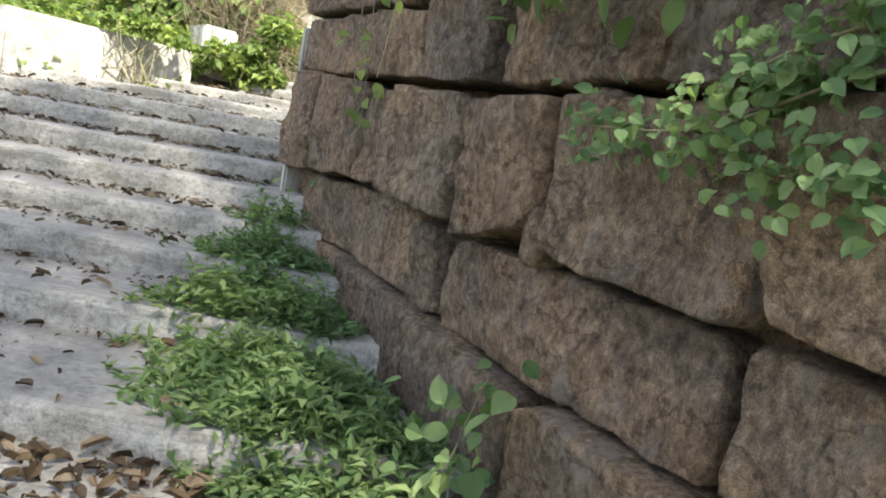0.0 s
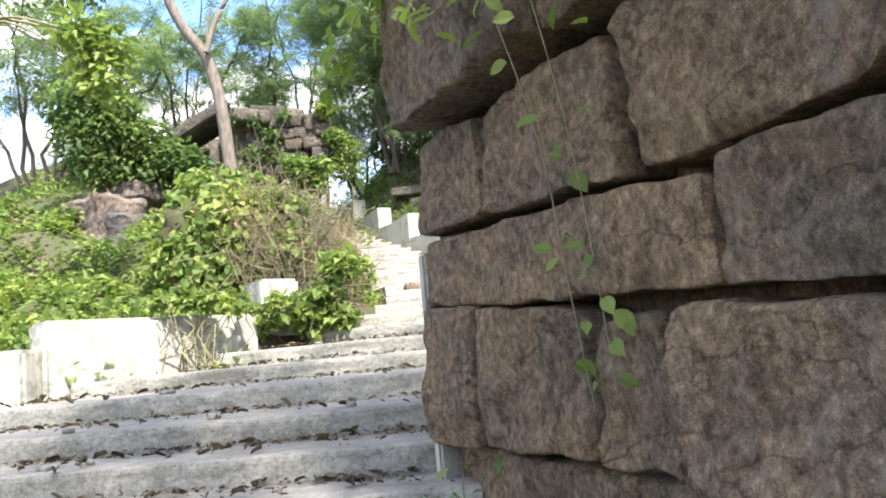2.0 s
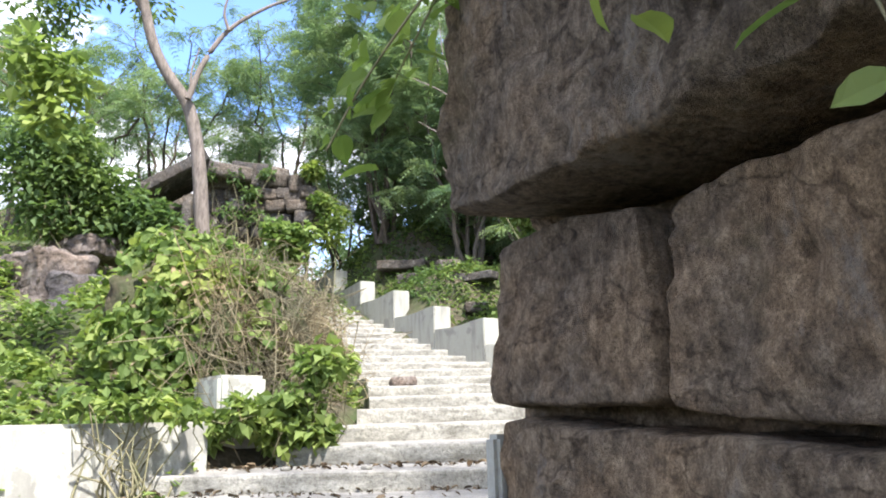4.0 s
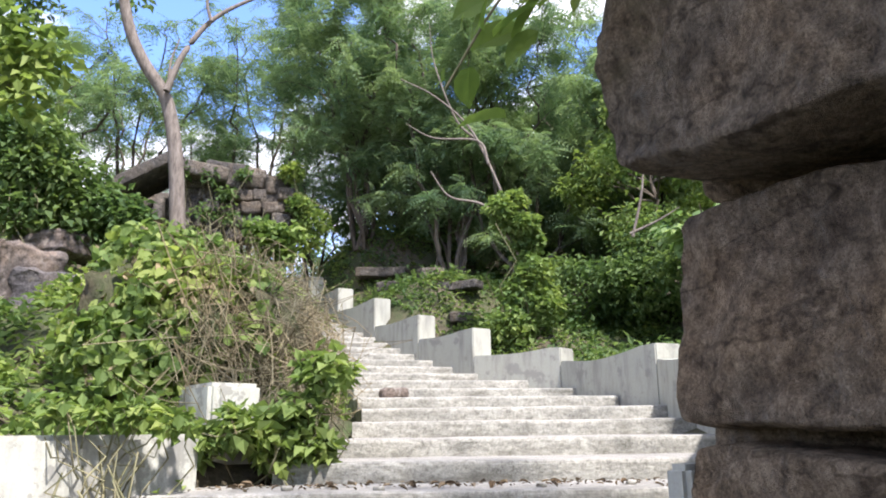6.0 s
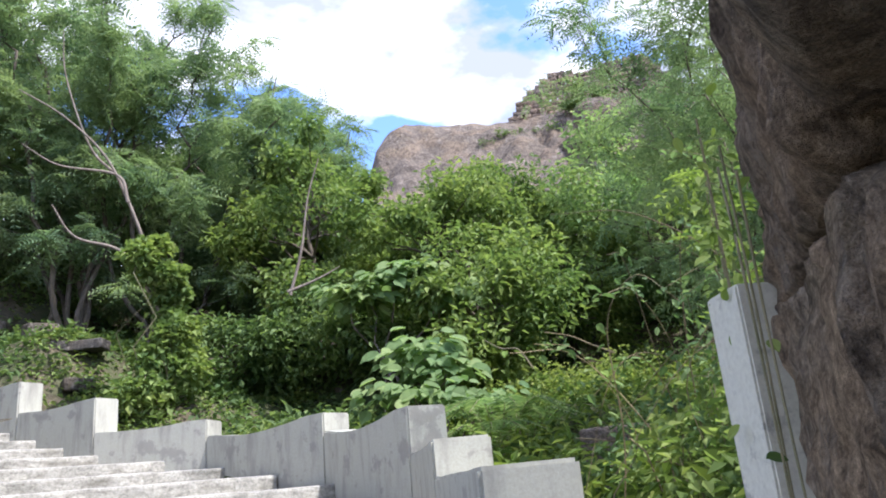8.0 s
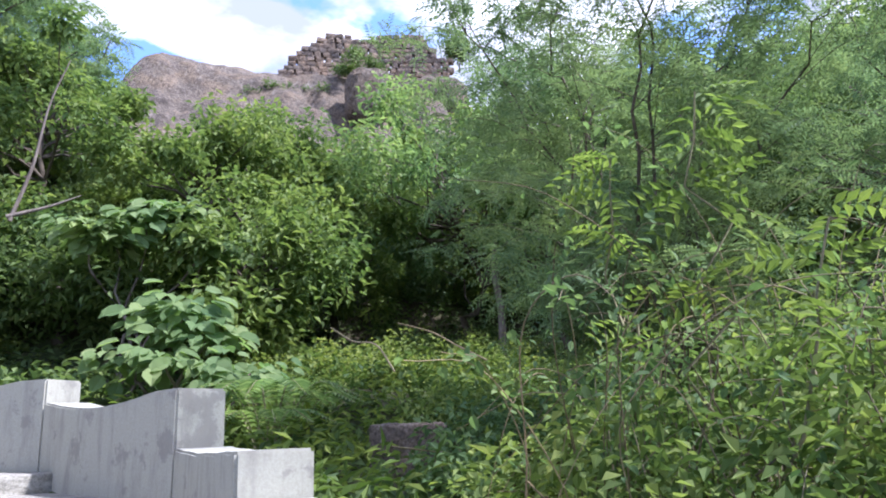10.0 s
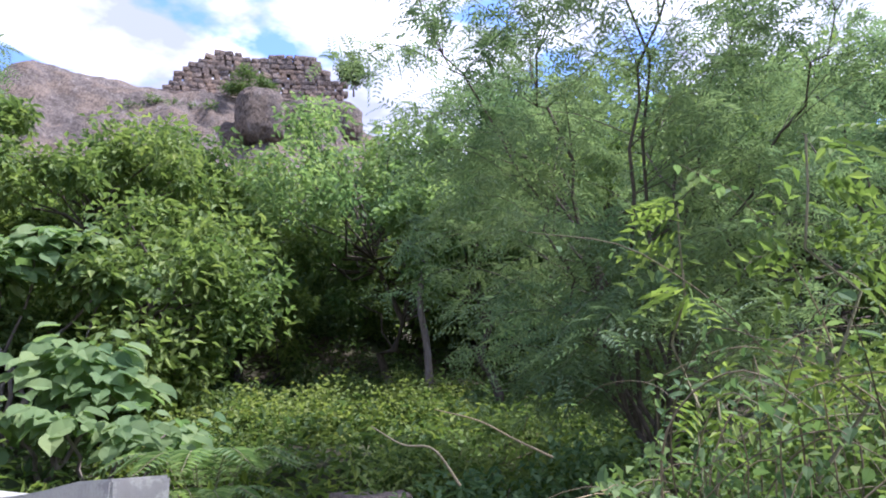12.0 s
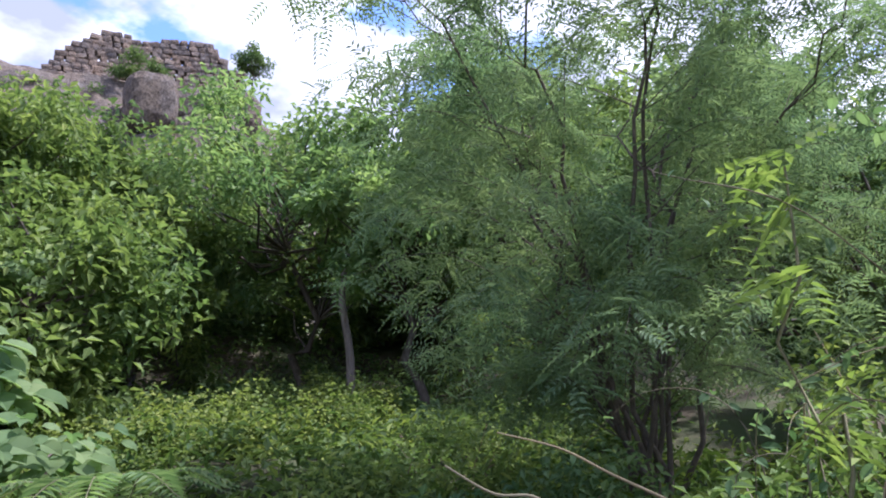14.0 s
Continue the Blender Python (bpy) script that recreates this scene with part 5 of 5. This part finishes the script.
wall_creeper("dry_tendril", [([on_wall(2.75, 0.2, 2.5), on_wall(2.9, 0.4, 2.2), on_wall(3.0, 0.5, 1.98), on_wall(3.02, 0.52, 1.8), on_wall(2.98, 0.52, 1.68)], 0.0025)], 7, 0.05, 0.03, M_VINE, "dry pale tendril hanging in front of the wall", 0.03)
wall_creeper("heart_leaf_creeper", [([on_wall(3.0, 0.15, 2.5), on_wall(3.08, 0.3, 2.15), on_wall(3.12, 0.32, 1.95)], 0.004), ([on_wall(3.15, 0.15, 2.5), on_wall(3.2, 0.32, 2.1), on_wall(3.2, 0.33, 1.92)], 0.004), ([on_wall(3.5, 0.2, 2.5), on_wall(3.45, 0.33, 2.15), on_wall(3.48, 0.34, 1.95)], 0.004)], 11, 0.068, 0.072, M_PALE, "creeper with pale heart-shaped leaves hanging over the wall", 0.03, True)
wall_creeper("leafy_creeper", [([on_wall(2.65, 0.05, 2.7), on_wall(2.75, 0.12, 2.4), on_wall(2.85, 0.14, 2.0)], 0.005), ([on_wall(2.9, 0.05, 2.7), on_wall(3.05, 0.14, 2.4), on_wall(3.1, 0.15, 1.98)], 0.005), ([on_wall(3.2, 0.05, 2.7), on_wall(3.35, 0.14, 2.4), on_wall(3.4, 0.15, 1.98)], 0.005), ([on_wall(3.5, 0.05, 2.7), on_wall(3.65, 0.14, 2.4), on_wall(3.7, 0.15, 2.05)], 0.005)], 330, 0.1, 0.066, M_DARKLEAF, "mass of green creeper leaves hanging from the wall's top", 0.06)
wall_creeper("wall_bush", [([on_wall(4.1, 0.02, 1.80), on_wall(3.85, 0.1, 1.73), on_wall(3.6, 0.12, 1.65), on_wall(3.25, 0.12, 1.65)], 0.004), ([on_wall(4.1, 0.02, 1.85), on_wall(3.85, 0.12, 1.80), on_wall(3.6, 0.13, 1.71)], 0.004), ([on_wall(4.2, 0.02, 1.65), on_wall(3.95, 0.12, 1.59), on_wall(3.7, 0.12, 1.58)], 0.004), ([on_wall(4.2, 0.05, 2.00), on_wall(4.0, 0.15, 1.95), on_wall(3.85, 0.15, 1.85)], 0.004)], 1000, 0.036, 0.028, M_WEED, "small-leaved green bush growing out of the wall joint", 0.04)
wall_creeper("near_branch", [([on_wall(0.7, 0.05, 3.5), on_wall(0.35, 0.2, 3.3), on_wall(0.12, 0.32, 3.1), on_wall(0.0, 0.4, 2.92)], 0.005), ([on_wall(0.5, 0.1, 3.5), on_wall(0.2, 0.2, 3.22), on_wall(0.1, 0.26, 3.06)], 0.004), ([on_wall(0.6, 0.1, 3.6), on_wall(0.3, 0.23, 3.5), on_wall(-0.05, 0.28, 3.34)], 0.004)], 60, 0.11, 0.08, M_LIME, "bright green leafy branch overhanging the wall corner", 0.045)
wall_creeper("root_vine", [([tuple(CORNER + R_ALONG * a - R_INTO * 0.05 + [0, 0, h]) for a, h in ((0.45, 2.85), (0.4, 2.6), (0.5, 2.3), (0.55, 1.8), (0.52, 1.3))], 0.0022), ([tuple(CORNER + R_ALONG * a - R_INTO * 0.06 + [0, 0, h]) for a, h in ((0.4, 2.8), (0.3, 2.6), (0.34, 2.2), (0.3, 1.7))], 0.0022), ([tuple(CORNER + R_ALONG * a - R_INTO * 0.05 + [0, 0, h]) for a, h in ((0.2, 2.72), (0.25, 2.5), (0.2, 2.0), (0.22, 1.5))], 0.002)], 9, 0.026, 0.02, M_VINE, "bare roots and vine stems hanging over the wall's end", 0.02)

DRAPE = [CORNER + R_ALONG * a - R_INTO * 0.06 for a in (0.95, 1.05, 1.13, 1.2)]
wall_creeper("draped_creeper", [([tuple(p + [0, 0, 3.12 - 0.06 * k]), tuple(p + R_ALONG * 0.06 + [0, 0, 2.85]), tuple(p + R_ALONG * 0.1 + [0, 0, 2.5]), tuple(p + R_ALONG * 0.08 + [0, 0, 2.1])], 0.003) for k, p in enumerate(DRAPE)], 240, 0.035, 0.02, M_LIME, "thin yellow-green creeper draped over the wall's broken end", 0.025)


def weeds(name, rows, n, label):
    """Leafy weeds on the steps: rows of u along the wall, offset and radius."""
    ps = []
    for u, off, r in rows:
        k = int(n * r * r)
        a = rng.normal(size=(k, 2)) * r * 0.5
        base = np.array([on_wall(u, off, 0)]) + np.concatenate([a, np.zeros((k, 1))], axis=1)
        base[:, 2] = [step_height(b[1]) for b in base]
        hgt = np.maximum(0.03, 0.24 * np.exp(-(a ** 2).sum(axis=1) / (r * r * 0.5))) * rng.uniform(0.4, 1.1, k)
        for j in range(7):
            f = (j + 0.6) / 7
            q = base.copy()
            q[:, 2] += hgt * f
            q[:, :2] += rng.normal(size=(k, 2)) * 0.015
            ps.append(q)
    p = np.concatenate(ps)
    inside = (p - CORNER) @ INTO < 0.03
    p = p[inside]
    s = rng.uniform(0.5, 1.25, len(p))
    ob = new(name, mesh_of(name, *leaf_geometry(p, random_dirs(len(p), 0.5) + [0, 0, 0.25], random_dirs(len(p)) * 0.4 + [0, 0, 1], 0.06 * s, 0.024 * s), M_WEED))
    return tagged(ob, label, "weeds", kind="stuff")


weeds("step_weeds", [(0.75, 0.22, 0.22), (1.1, 0.3, 0.3), (1.4, 0.35, 0.34), (1.75, 0.3, 0.3), (1.6, 0.6, 0.25), (2.05, 0.5, 0.35), (2.3, 0.35, 0.4), (2.5, 0.48, 0.3), (2.8, 0.3, 0.36), (3.1, 0.34, 0.36), (3.3, 0.2, 0.34), (3.6, 0.3, 0.4)], 1700, "green weeds growing on the steps at the foot of the wall")
for u, off, h, k in ((2.95, 0.1, 0.5, 34), (3.2, 0.3, 0.42, 30), (0.55, 0.06, 0.35, 10)):
    b = np.array(on_wall(u, off, 0))
    b[2] = step_height(b[1])
    wall_creeper("round_leaf_weed", [([tuple(b), tuple(b + [-0.02, 0.03, h * 0.5]), tuple(b + [0.03, -0.03, h])], 0.004)], k, 0.075, 0.06, M_WEED, "round-leaved weed standing against the stone wall", 0.06)

# litter on the steps
def litter(name, n, material, length, width, label, near_riser=0.5):
    ks = rng.integers(0, 11, n)
    p = np.zeros((n, 3))
    for a, k in enumerate(ks):
        y0, z0 = STEPS_LOW[k]
        y1 = STEPS_LOW[k - 1][0] if k else 8.2
        f = 1 - rng.random() ** 2.2 * near_riser * 1.6 if rng.random() < 0.75 else rng.random()
        y = y0 + 0.03 + (y1 - y0 - 0.05) * max(0.0, min(1.0, f))
        p[a] = (rng.uniform(max(left_x(y), -4.6) + 0.05, wall_x(y) - 0.1), y, z0 + 0.012 + rng.random() * 0.02)
    s = rng.uniform(0.5, 1.3, n)
    ob = new(name, mesh_of(name, *round_leaf_geometry(p, random_dirs(n, 0.25) + [0, 0, 0.08], random_dirs(n) * 0.5 + [0, 0, 1], length * s, width * s * 0.9, 0.4), material))
    return tagged(ob, label, "leaf litter", kind="stuff")


litter("leaf_litter", 800, M_DRY, 0.07, 0.04, "dry brown leaves lying on the steps")
litter("leaf_crumbs", 3200, M_DRY, 0.03, 0.016, "crumbled dry leaves against the risers", 0.3)
n = 900
p = np.stack([rng.uniform(-2.2, 0.3, n), rng.uniform(1.32, 2.1, n), np.full(n, 0.505)], axis=1)
p = p[rng.random(n) < 0.35 + 0.65 * (p[:, 1] - 1.3)]
p[:, 2] += rng.random(len(p)) * 0.03
s_ = rng.uniform(0.5, 1.3, len(p))
tagged(new("leaf_drift", mesh_of("leaf_drift", *round_leaf_geometry(p, random_dirs(len(p), 0.3), random_dirs(len(p)) * 0.6 + [0, 0, 1], 0.07 * s_, 0.035 * s_, 0.4), M_DRY)), "drift of dry brown leaves on a low step", "leaf litter", kind="stuff")
for k in range(26):
    y0, z0 = STEPS_LOW[int(rng.integers(0, 10))]
    boulder("stone_chip", rng.uniform(-3.4, wall_x(y0) - 0.3), y0 + rng.uniform(0.1, 0.3), z0 + 0.012, (rng.uniform(0.02, 0.05), rng.uniform(0.02, 0.04), 0.016), 300 + k, M_CONCRETE, "small pale stone chip lying on a step", "stone", 0.006, rng.uniform(0, 180), steps=3)
for z, f in ((2.66, 0.13),):
    l0, r0 = stair_line(z)
    x, y = np.array(l0) + (np.array(r0) - l0) * f
    boulder("loose_rock", x, y + 0.25, z + 0.05, (0.17, 0.11, 0.065), int(z * 100), M_RUBBLE, "loose brown rock lying on the stairs", "rock", 0.03, 20, steps=6)

# things of a kind
GROUPS = {"hill_tree": "trees on the far slope", "broadleaf_tree": "trees at the forest edge", "acacia_tree": "acacias above the stairs", "stone_chip": "stone chips on the steps", "fallen_slab": "fallen slabs on the slope", "bank_boulder": "boulders on the bank", "weedy_bush": "weedy bushes beyond the parapet", "pinnate_sapling": "saplings beyond the parapet", "summit_bush": "scrub on the summit", "fern": "ferns behind the parapet", "vine_tangle": "vine tangles beyond the parapet"}
for ob in scene.objects:
    kind_name = ob.name.split(".")[0]
    if ob.parent is None and kind_name in GROUPS:
        tagged(ob, group=GROUPS[kind_name])
